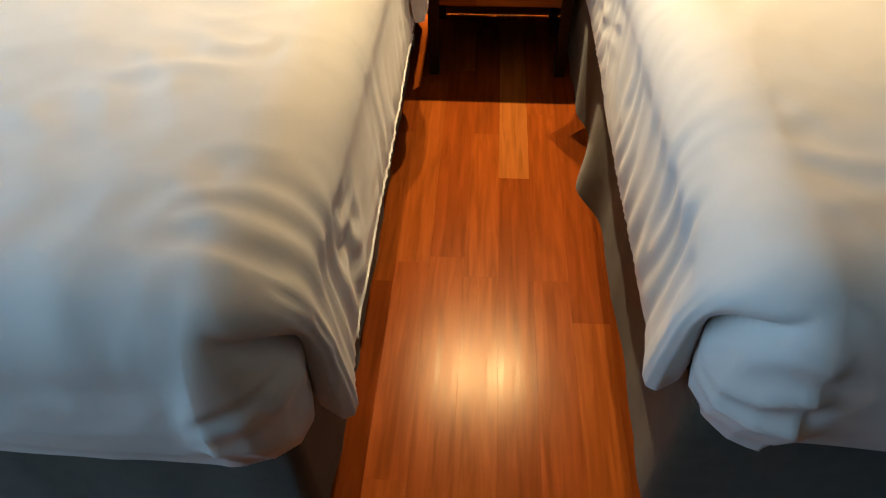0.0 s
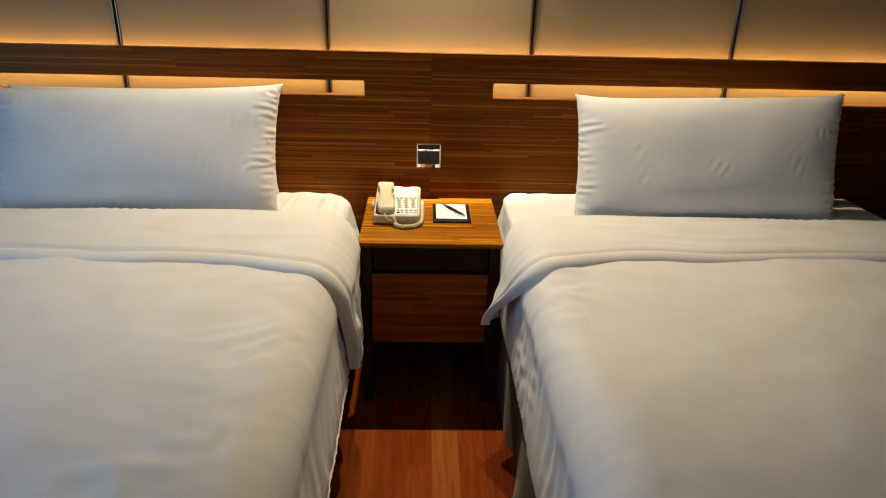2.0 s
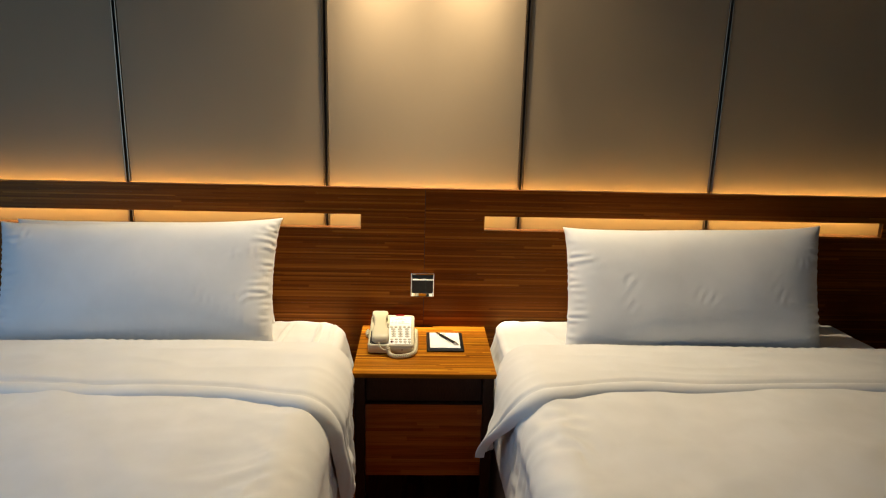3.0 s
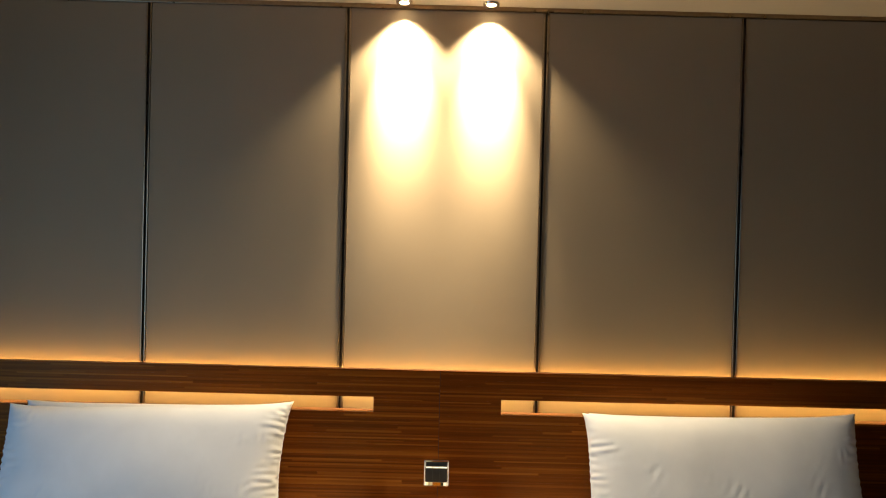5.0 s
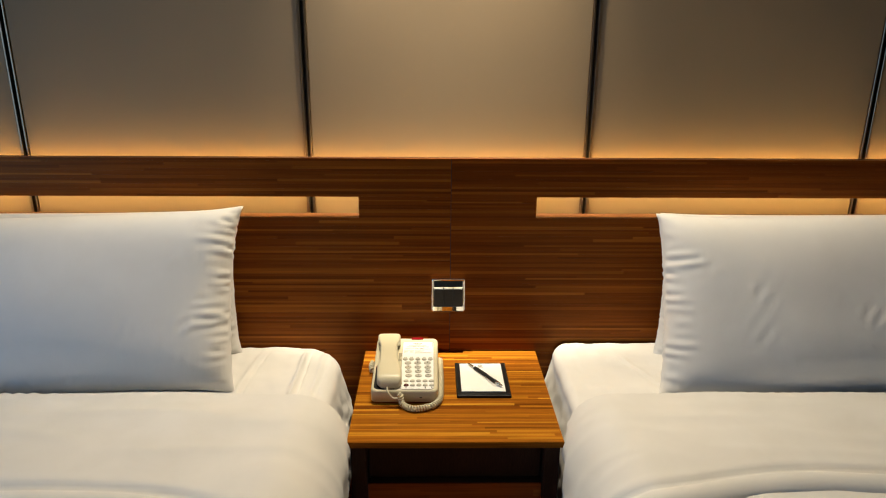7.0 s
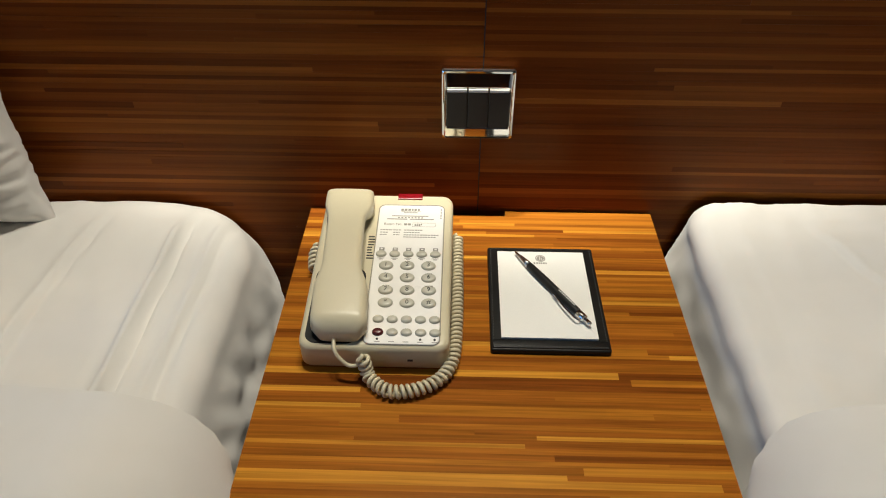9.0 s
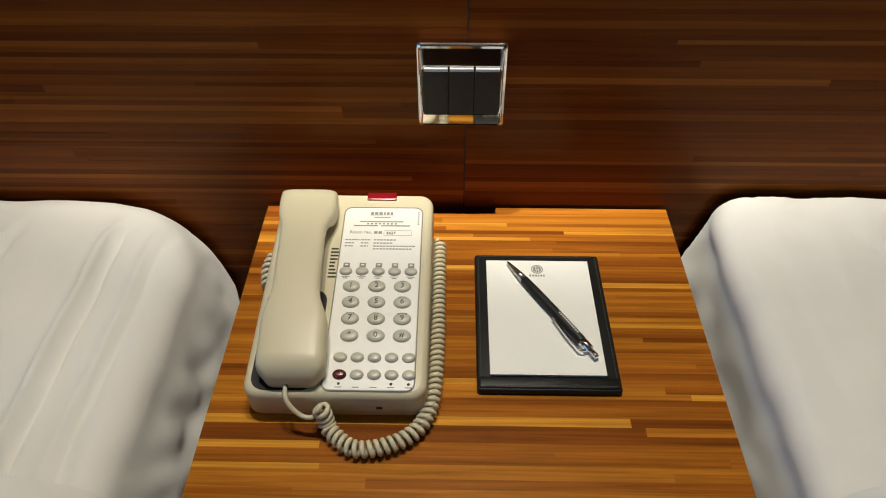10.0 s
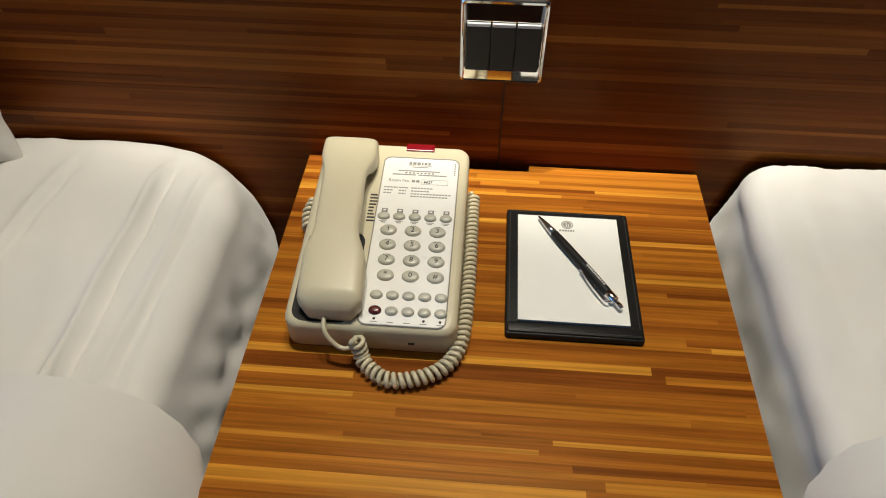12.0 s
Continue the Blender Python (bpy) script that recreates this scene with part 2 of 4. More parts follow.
def rounded(x0, x1, y0, y1, r, seg=6):
    """A rounded rectangle, counter-clockwise."""
    pts = []
    for cx, cy, a0 in ((x1 - r, y1 - r, 0), (x0 + r, y1 - r, 90), (x0 + r, y0 + r, 180), (x1 - r, y0 + r, 270)):
        pts += [(cx + r * math.cos(radians(a0 + 90 * i / seg)), cy + r * math.sin(radians(a0 + 90 * i / seg))) for i in range(seg + 1)]
    return pts


def tube(points, radius, sides=8, bm=None):
    """A round tube along points; radius: a number or one for each point."""
    bm = bm or bmesh.new()
    pts = [Vector(p) for p in points]
    rad = radius if isinstance(radius, (list, tuple)) else [radius] * len(pts)
    up, rings = Vector((0.13, 0.21, 0.97)), []
    for i, p in enumerate(pts):
        d = (pts[min(i + 1, len(pts) - 1)] - pts[max(i - 1, 0)]).normalized()
        a = (up - d * up.dot(d)).normalized()
        up = a
        b = d.cross(a)
        rings.append([bm.verts.new(p + (a * math.cos(t) + b * math.sin(t)) * rad[i]) for t in [2 * math.pi * k / sides for k in range(sides)]])
    for r0, r1 in zip(rings, rings[1:]):
        for k in range(sides):
            bm.faces.new((r0[k], r0[(k + 1) % sides], r1[(k + 1) % sides], r1[k]))
    bm.faces.new(list(reversed(rings[0])))
    bm.faces.new(rings[-1])
    return bm


def dome(x, y, z, rx, ry, h, tilt=0.0, bm=None):
    """A low button with a rounded crown."""
    bm = bm or bmesh.new()
    rings = []
    prof = [(1.0, -0.3), (1.0, 0.35), (0.93, 0.65), (0.75, 0.88), (0.45, 0.98)]
    for s, hh in prof:
        rings.append([bm.verts.new((x + rx * s * math.cos(a), y + ry * s * math.sin(a), z + h * hh + tilt * ry * s * math.sin(a))) for a in [2 * math.pi * k / 20 for k in range(20)]])
    top = bm.verts.new((x, y, z + h))
    for r0, r1 in zip(rings, rings[1:]):
        for k in range(20):
            bm.faces.new((r0[k], r0[(k + 1) % 20], r1[(k + 1) % 20], r1[k]))
    for k in range(20):
        bm.faces.new((rings[-1][k], rings[-1][(k + 1) % 20], top))
    return bm


def lettering(text, size, m, thick=0.0002):
    """Words in the built-in font as a mesh at pose m, centred."""
    cu = bpy.data.curves.new("words", "FONT")
    cu.body, cu.size, cu.extrude, cu.resolution_u = text, size, thick, 3
    cu.align_x, cu.align_y = "CENTER", "CENTER"
    ob = bpy.data.objects.new("words", cu)
    bm = bmesh.new()
    bm.from_mesh(bpy.data.meshes.new_from_object(ob))
    bpy.data.objects.remove(ob)
    bm.transform(m)
    return bm


def grid_mesh(cols, rows, place):
    """A sheet of cols by rows places; place(i, j) gives each."""
    bm = bmesh.new()
    vs = [[bm.verts.new(place(i, j)) for j in range(rows)] for i in range(cols)]
    for i in range(cols - 1):
        for j in range(rows - 1):
            bm.faces.new((vs[i][j], vs[i + 1][j], vs[i + 1][j + 1], vs[i][j + 1]))
    return bm


def lerp(a, b, t):
    return a + (b - a) * t


def smooth_step(t):
    t = np.clip(t, 0.0, 1.0)
    return t * t * (3 - 2 * t)


def smooth01(t):
    t = max(0.0, min(1.0, t))
    return t * t * (3 - 2 * t)


# ---- room shell ----
part("ground_slab", box(XL - 0.2, XR + 0.2, YB - 0.2, 0.25, -0.12, -0.014), joint_dark)
tagged(bpy.data.objects["ground_slab"], "dark subfloor under the wooden planks", "floor", kind="structure")
wall_north = tagged(part("wall_north", box(XL - 0.2, XR + 0.2, WALL_Y + 0.012, WALL_Y + 0.2, -0.02, CEIL), joint_dark), "headboard wall clad in greige fabric panels", "wall", kind="structure")
tagged(part("wall_south", box(XL - 0.2, XR + 0.2, YB - 0.2, YB, -0.02, CEIL), plain_wall), "plain warm painted wall", "wall", kind="structure")
tagged(part("wall_east", box(XR, XR + 0.2, YB, WALL_Y + 0.012, -0.02, CEIL), plain_wall), "plain warm painted wall", "wall", kind="structure")
WY0, WY1, WZ0, WZ1 = -3.6, -0.8, 0.45, 2.15
bmw = box(XL - 0.2, XL, YB, WY0, -0.02, CEIL)
box(XL - 0.2, XL, WY1, WALL_Y + 0.012, -0.02, CEIL, bm=bmw)
box(XL - 0.2, XL, WY0, WY1, -0.02, WZ0, bm=bmw)
box(XL - 0.2, XL, WY0, WY1, WZ1, CEIL, bm=bmw)
tagged(part("wall_west", bmw, plain_wall), "painted wall with a wide window opening", "wall", kind="structure")
win = thing("window_1", (XL - 0.1, (WY0 + WY1) / 2, WZ0), "wide white-framed window with clear glass", "window", kind="structure")
for y0, y1 in ((WY0, WY0 + 0.06), ((WY0 + WY1) / 2 - 0.03, (WY0 + WY1) / 2 + 0.03), (WY1 - 0.06, WY1)):
    part("window_frame", box(XL - 0.15, XL - 0.09, y0, y1, WZ0, WZ1, 0.004), window_white, win)
for z0, z1 in ((WZ0, WZ0 + 0.06), (WZ1 - 0.06, WZ1)):
    part("window_frame", box(XL - 0.148, XL - 0.092, WY0 + 0.06, WY1 - 0.06, z0, z1, 0.004), window_white, win)
for y0, y1 in ((WY0 + 0.06, (WY0 + WY1) / 2 - 0.03), ((WY0 + WY1) / 2 + 0.03, WY1 - 0.06)):
    part("pane", box(XL - 0.123, XL - 0.117, y0, y1, WZ0 + 0.06, WZ1 - 0.06), glass, win).visible_shadow = False
ceiling = tagged(part("ceiling", box(XL - 0.2, XR + 0.2, YB - 0.2, WALL_Y + 0.2, CEIL, CEIL + 0.15), ceiling_paint), "plain pale painted ceiling", "ceiling", kind="structure")
tagged(part("trim", box(XL, XR, WALL_Y - 0.006, WALL_Y + 0.012, CEIL - 0.016, CEIL, 0.002), bronze), "thin bronze trim along the wall top", "trim", kind="structure")

# fabric wall panels and the metal joints between them
SEAMS = [-1.785, -1.071, -0.357, 0.355, 1.068, 1.781]
edges = [XL] + SEAMS + [XR]
for a, b in zip(edges, edges[1:]):
    part("wall_panel", box(a + (0.009 if a > XL else 0), b - (0.009 if b < XR else 0), WALL_Y, WALL_Y + 0.012, 0.02, CEIL - 0.016, 0.003), panel_cloth, wall_north)
for s in SEAMS:
    for d in (-0.0065, 0.0065):
        part("joint_strip", box(s + d - 0.0022, s + d + 0.0022, WALL_Y - 0.0035, WALL_Y + 0.012, 0.02, CEIL - 0.016, 0.0008, 1), bronze, wall_north)

# ---- headboard ----
HB_TOP, SLOT_T, SLOT_B, SLOT_L, SLOT_R = 1.135, 1.037, 0.983, -0.229, 0.223
HX = 1.95
headboard = thing("headboard", (0, 0.013, 0), "long headboard of laminated dark brown wood strips with lit slots", "headboard", kind="structure")
bmh = box(-HX, HX, 0.004, 0.022, 0.0, SLOT_B)
box(-HX, HX, 0.004, 0.022, SLOT_T, HB_TOP, bm=bmh)
box(SLOT_L, SLOT_R, 0.004, 0.022, SLOT_B, SLOT_T, bm=bmh)
for sgn in (-1, 1):
    box(min(sgn * 1.72, sgn * HX), max(sgn * 1.72, sgn * HX), 0.004, 0.022, SLOT_B, SLOT_T, bm=bmh)
part("core", bmh, dark_wood, headboard)
for x0, x1 in ((-1.72, SLOT_L), (SLOT_R, 1.72)):
    part("slot_sill", box(x0, x1, 0.0225, WALL_Y - 0.004, SLOT_B - 0.012, SLOT_B, 0.001), dark_wood, headboard, "brown wooden sill of the lit slot")
led = thing("led_tape", (0, 0.027, 1.09), "thin warm led tape hidden behind the headboard", "light strip")
part("tape", box(-1.85, 1.85, 0.0225, 0.0255, 1.086, 1.094), led_face, led)

# ---- nightstand ----
NX0, NX1, NY0, NY1, NZ = -0.222, 0.238, -0.434, -0.004, 0.61
stand = thing("nightstand", (0.008, -0.22, 0), "brown laminated wood nightstand with dark legs and a low shelf", "nightstand")
notch = [(NX0, NY1), (NX0, NY0), (NX1, NY0), (NX1, NY1), (0.042, NY1), (0.038, NY1 - 0.010), (-0.032, NY1 - 0.010), (-0.036, NY1)]
part("top_core", prism(notch, NZ - 0.014, NZ - 0.004), dark_wood, stand)
for x0 in (NX0 + 0.006, NX1 - 0.040):
    for y0 in (NY0 + 0.003, NY1 - 0.040):
        part("leg", box(x0, x0 + 0.034, y0, y0 + 0.034, 0, NZ - 0.0145, 0.003), dark_wood, stand)
part("rail", box(NX0 + 0.042, NX1 - 0.042, NY0 + 0.030, NY0 + 0.044, 0.500, NZ - 0.0145, 0.002), dark_wood, stand, "dark recessed rail")
part("drawer_box", box(NX0 + 0.046, NX1 - 0.046, NY0 + 0.0345, NY1 - 0.01, 0.250, 0.494), dark_wood, stand)
for x0 in (NX0 + 0.012, NX1 - 0.030):
    part("side_panel", box(x0, x0 + 0.018, NY0 + 0.0375, NY1 - 0.041, 0.245, NZ - 0.026, 0.002), dark_wood, stand)
drawer = part("drawer_front", box(NX0 + 0.0405, NX1 - 0.0405, NY0 + 0.016, NY0 + 0.034, 0.240, 0.496, 0.002), dark_wood, stand, "glossy reddish wood drawer front")


# ---- cloth: sheets that buckle where they have too much length ----
def pull(a, b, rest):
    """Draw two rows of places to their resting distance."""
    d = b - a
    n = np.sqrt((d * d).sum(-1, keepdims=True)) + 1e-9
    d *= 0.5 * (n - rest[..., None]) / n
    a += d
    b -= d


def cloth_links(p, laid, more_u, more_v, more_d=0.0):
    """Every link of the grid p, in groups that share no place, with its length as laid plus a surplus."""
    def size(q):
        return np.sqrt((q * q).sum(-1))
    lu = size(laid[1:] - laid[:-1]) * (1 + more_u[1:])
    lv = size(laid[:, 1:] - laid[:, :-1]) * (1 + more_v[:, 1:])
    both = 1 + 0.5 * (more_u + more_v)[1:, 1:]
    d1 = size(laid[1:, 1:] - laid[:-1, :-1]) * both
    d2 = size(laid[1:, :-1] - laid[:-1, 1:]) * (both + (more_d[1:, 1:] if np.ndim(more_d) else more_d))
    out = []
    for s in (0, 1):
        out += [(p[s:-1:2], p[s + 1::2], lu[s::2]), (p[:, s:-1:2], p[:, s + 1::2], lv[:, s::2])]
        out += [(p[s:-1:2, :-1], p[s + 1::2, 1:], d1[s::2]), (p[s:-1:2, 1:], p[s + 1::2, :-1], d2[s::2])]
    return out


def evened(d):
    """How far each place lies from the mean of its four neighbours."""
    e = np.zeros_like(d)
    e[1:-1, 1:-1] = 0.25 * (d[2:, 1:-1] + d[:-2, 1:-1] + d[1:-1, 2:] + d[1:-1, :-2]) - d[1:-1, 1:-1]
    return e


def rumple(start, more_u, more_v, hold, steps, stiff, seed, more_d=0.0):
    """Give a laid sheet surplus length, held near where it lies, and let it crease."""
    p0 = np.array(start, dtype=float)
    nor = np.cross(np.gradient(p0, axis=0), np.gradient(p0, axis=1))
    nor /= np.sqrt((nor * nor).sum(-1, keepdims=True)) + 1e-9
    kick = np.random.RandomState(seed).randn(*p0.shape[:2])
    for k in range(4):
        kick += evened(kick)
    p = p0 + nor * (0.002 * kick / np.abs(kick).max())[..., None]
    links = cloth_links(p, p0, more_u, more_v, more_d)
    for k in range(steps):
        for a, b, rest in links:
            pull(a, b, rest)
        off = p - p0
        up = (off * nor).sum(-1, keepdims=True)
        p -= nor * (stiff * evened(evened(up)) + hold[..., None] * up) + 0.25 * (off - nor * up)
    return p


def pillow_shape(width, height, thick, seed, nu=120, nv=66, steps=400, bend=0.15, loose=0.03, pinch=0.025, taper=0.012, wave=1.0):
    """Two sheets sewn round the edge and stuffed; the surplus cloth puckers at the seam."""
    rs = np.random.RandomState(seed)
    x, z = np.meshgrid(np.linspace(-width / 2, width / 2, nu), np.linspace(-height / 2, height / 2, nv), indexing="ij")
    ring = np.ones((nu, nv), bool)
    ring[1:-1, 1:-1] = False
    lump = rs.randn(7, 5)
    iu, iv = np.linspace(0, 5.999, nu), np.linspace(0, 3.999, nv)
    a, b = iu.astype(int)[:, None], iv.astype(int)[None, :]
    fu, fv = (iu % 1)[:, None], (iv % 1)[None, :]
    field = (lump[a, b] * (1 - fu) + lump[a + 1, b] * fu) * (1 - fv) + (lump[a, b + 1] * (1 - fu) + lump[a + 1, b + 1] * fu) * fv
    faces = []
    for face in (-1, 1):
        jit = rs.randn(nu, nv)
        for k in range(3):
            jit += evened(jit)
        dome_y = (1 - (2 * x / width) ** 2).clip(0) * (1 - (2 * z / height) ** 2).clip(0)
        p = np.stack([x, face * (0.03 * dome_y + 0.002 * jit * ~ring), z], -1)
        flat = np.stack([x, 0 * x, z], -1)
        slack = loose * (1 + 0.5 * field * face)
        faces.append((face, p, p.copy(), cloth_links(p, flat, slack, slack)))
    half = thick / 2 * (1 + 0.10 * field - 0.16 * (z / height)) * (0.72 + 0.28 * (1 - (2 * x / width) ** 2) * (1 - (2 * z / height) ** 2))
    for k in range(steps):
        for face, p, old, links in faces:
            gu, gv = np.gradient(p, axis=0), np.gradient(p, axis=1)
            nor = np.cross(gu, gv)
            nor /= np.sqrt((nor * nor).sum(-1, keepdims=True)) + 1e-9
            nor *= -face
            press = (1 - np.abs(p[..., 1]) / half).clip(-0.5, 1)
            keep = p.copy()
            p += 0.90 * (p - old) + nor * (0.0006 * press)[..., None]
            old[:] = keep
            for n in range(2):
                for q, r, rest in links:
                    pull(q, r, rest)
            p -= bend * evened(evened(p))
        f, b = faces[0][1], faces[1][1]
        seam = 0.5 * (f[ring] + b[ring])
        seam[:, 1] *= 0.9
        f[ring] = seam
        b[ring] = seam
    f, b = faces[0][1].copy(), faces[1][1].copy()
    lo, hi = f.reshape(-1, 3).min(0), f.reshape(-1, 3).max(0)
    for p in (f, b):
        u = ((p[..., 0] - lo[0]) / (hi[0] - lo[0]) - 0.5) * 2
        v = ((p[..., 2] - lo[2]) / (hi[2] - lo[2]) - 0.5) * 2
        p[..., 0] = u * width / 2 * (1 - pinch * (1 - np.abs(v) ** 2.5) + taper * v)
        p[..., 2] = v * height / 2 * (1 - 1.6 * pinch * (1 - np.abs(u) ** 3)) + 0.004 * wave * u
    return f, b


def sheet_mesh(p):
    """A grid of places as one smooth sheet."""
    cols, rows = p.shape[:2]
    k = np.arange(cols * rows).reshape(cols, rows)
    faces = np.stack([k[:-1, :-1], k[1:, :-1], k[1:, 1:], k[:-1, 1:]], -1).reshape(-1, 4)
    me = bpy.data.meshes.new("sheet")
    me.from_pydata(p.reshape(-1, 3).tolist(), [], faces.tolist())
    bm = bmesh.new()
    bm.from_mesh(me)
    bpy.data.meshes.remove(me)
    return bm


# ---- beds ----
def crease(x, y, z, seed):
    return noise.noise(Vector((x, y, z)) + Vector((seed * 7.3, seed * 3.1, seed * 1.7)))


def ridge(x, y, z, seed):
    """Sharp-crested folds."""
    return 1 - 2 * abs(crease(x, y, z, seed))


def drape(p, inner, width, top, radius, drop):
    """Across the bed: p metres along the cloth from the inner hem. Gives the distance from the aisle, the height and the outward way."""
    arc = math.pi * radius / 2
    flat = width - 2 * radius
    if p < drop:
        return inner, top - radius - (drop - p), (-1, 0)
    p -= drop
    if p < arc:
        a = p / radius
        return inner + radius - radius * math.cos(a), top - radius + radius * math.sin(a), (-math.cos(a), math.sin(a))
    p -= arc
    if p < flat:
        return inner + radius + p, top, (0, 1)
    p -= flat
    if p < arc:
        a = p / radius
        return inner + width - radius + radius * math.sin(a), top - radius + radius * math.cos(a), (math.sin(a), math.cos(a))
    return inner + width, top - radius - (p - arc), (1, 0)


def spread(total, n, focus):
    """Places along a length, closer together near its start."""
    return [total * ((i / (n - 1)) ** focus) for i in range(n)]


M_IN, M_W, M_TOP = 0.280, 1.31, 0.634
FOOT_END = {-1: -2.02, 1: -1.96}


# long creases in the sheets: distance from the edge, slant, depth
SHEET_FOLDS = {-1: [(0.032, 0.0, 0.006), (0.076, 0.0, 0.013), (0.19, 0.06, 0.006)], 1: [(0.15, 0.42, 0.0025)]}


def make_bed(sgn, seed):
    bed = thing("bed", (sgn * (M_IN + M_W / 2), -1.0, 0), "single bed with white sheet on a dark upholstered base", "bed", group="twin beds")
    # upholstered base with a loose, pleated skirt
    inner, outer, foot = M_IN + 0.012, M_IN + M_W - 0.045, FOOT_END[sgn] + 0.065
    ring = [(inner, -0.03 - 0.03 * k) for k in range(int((-0.03 - foot) / 0.03) + 1)]
    ring += [(inner + 0.03 * k, foot) for k in range(1, int((outer - inner) / 0.03) + 1)]
    ring += [(outer, foot + 0.06 * k) for k in range(1, int((-0.03 - foot) / 0.06) + 1)]
    hs = [0.0, 0.03, 0.08, 0.14, 0.2, 0.26, 0.32, 0.37]

    def skirt_at(i, j):
        x, y = ring[i]
        z = hs[j]
        w = 1 - z / 0.4
        o = 0.010 * w * ridge(x * 5, y * 5, 0.3, seed) + 0.004 * crease(x * 16, y * 16, z * 4, seed)
        if sgn > 0:
            o += 0.055 * w * math.exp(-((y + 0.98) / 0.12) ** 2) * (1 if x < inner + 0.01 else 0)
        if sgn > 0 and x < inner + 0.01:
            o += 0.030 * smooth01((y + 0.75) / 0.15)
        if x < inner + 0.01:
            return (sgn * (x - o), y, z)
        if x > outer - 0.01:
            return (sgn * (x + o), y, z)
        return (sgn * x, y - o, z)

    part("skirt", grid_mesh(len(ring), len(hs), skirt_at), skirt_cloth, bed, "dark olive fabric skirt", True)
    part("base", box(min(sgn * (inner + 0.05), sgn * (outer - 0.03)), max(sgn * (inner + 0.05), sgn * (outer - 0.03)), foot + 0.06, -0.03, 0.02, 0.34, 0.01), dark_wood, bed)
    # mattress in its sheet
    drop, rad = 0.26, 0.020 if sgn < 0 else 0.014
    total = 2 * drop + math.pi * rad + M_W - 2 * rad
    n1, n2 = 280, 130
    cols = spread(total, n1, 1.45)

    def sheet_at(i, j):
        y = lerp(-0.012, -0.72, j / 105) if j <= 105 else lerp(-0.72, FOOT_END[sgn] + 0.15, (j - 105) / (n2 - 106))
        near_end = min(1.0, max(0.0, (-0.012 - y) / (0.13 if sgn < 0 else 0.08)))
        sag = (0.024 if sgn < 0 else 0.002) * (1 - math.sqrt(max(0.0, 1 - (1 - near_end) ** 2)))
        d, z, (ox, oz) = drape(cols[i], M_IN, M_W, M_TOP - sag, rad + (0.065 if sgn < 0 else 0.012) * (1 - near_end) ** 2, drop)
        d += (0.045 if sgn < 0 else 0.015) * (1 - near_end) ** 2 if d < 0.6 else 0
        z -= 0.02 * smooth01((-0.42 - y) / 0.06) if z > M_TOP - 0.1 else 0
        side = 0.15 if d < M_IN + 0.05 else 0.25
        o = side * (0.011 * ridge(y * 8 + z * 4, z * 6, 0, seed + 4) + 0.006 * ridge(y * 19 + z * 9, z * 5, 0.6, seed + 2)) + 0.003 * crease(d * 22, y * 22, z * 22, seed) + 0.004 * crease(d * 5, y * 5, 1.0, seed)
        if z > M_TOP - 0.03 - sag:
            flat = smooth01((z - M_TOP + 0.03 + sag) / 0.03)
            o += flat * (0.004 * ridge(d * 7 + y * 1.4, y * 1.3, 2.0, seed + 5) + 0.002 * ridge(d * 17 - y * 3.0, y * 3.5, 3.0, seed + 6))
            for start, slope, deep in SHEET_FOLDS[sgn]:
                off = d - M_IN - start - slope * (-0.10 - y) - 0.006 * crease(y * 9, start * 40, 0.0, seed)
                fade = smooth01((y + 0.52) / 0.08) * smooth01((-0.05 - y) / 0.06)
                o += flat * deep * fade * (math.exp(-((off - 0.010) / 0.007) ** 2) - math.exp(-(off / 0.0035) ** 2))
        bulge = 0.26 * min(0.12, max(0.0, M_TOP - sag - 0.002 - z)) if d < M_IN + 0.12 else 0
        bare = smooth01((y + 0.62) / 0.12)
        o, bulge = o * (0.2 + 0.8 * bare), bulge * bare
        return (sgn * (d + ox * o - bulge), y, z + oz * o)

    sheet = np.array([[sheet_at(i, j) for j in range(n2)] for i in range(n1)])
    wild = np.array([[crease(abs(q[0]) * 6, q[1] * 6, q[2] * 6, seed + 41) for q in row] for row in sheet])
    fall = smooth_step((M_TOP - 0.015 - sheet[..., 2]) / 0.05)
    sheet = rumple(sheet, 0.004 + 0.01 * (0.2 + 2 * wild).clip(0, 1), 0.004 + (0.035 if sgn < 0 else 0.02) * fall * (0.6 + 2 * wild).clip(0.1, 1.4), 0.006 + 0.02 * (1 - fall), 160, 0.35, int(seed) + 9)
    part("mattress", sheet_mesh(sheet), sheet_cloth, bed, "mattress in a smooth white fitted sheet", True)
    return bed


# the folded corner of a duvet seen from above: share of the way round, distance from the side and from the foot
FOLD = [(-1.0, 0.0, 0.230), (-0.5, -0.012, 0.168), (0.0, -0.026, 0.116), (0.08, -0.024, 0.100), (0.15, -0.012, 0.093), (0.24, 0.014, 0.112), (0.40, 0.046, 0.160),
        (0.54, 0.026, 0.128), (0.68, 0.014, 0.088), (0.80, 0.030, 0.046), (0.91, 0.066, 0.016), (1.0, 0.110, 0.0), (2.0, 0.190, 0.0)]


def fold_plan(q):
    for (q0, x0, y0), (q1, x1, y1) in zip(FOLD, FOLD[1:]):
        if q <= q1:
            f = (q - q0) / (q1 - q0)
            return lerp(x0, x1, f), lerp(y0, y1, f)
    return FOLD[-1][1:]


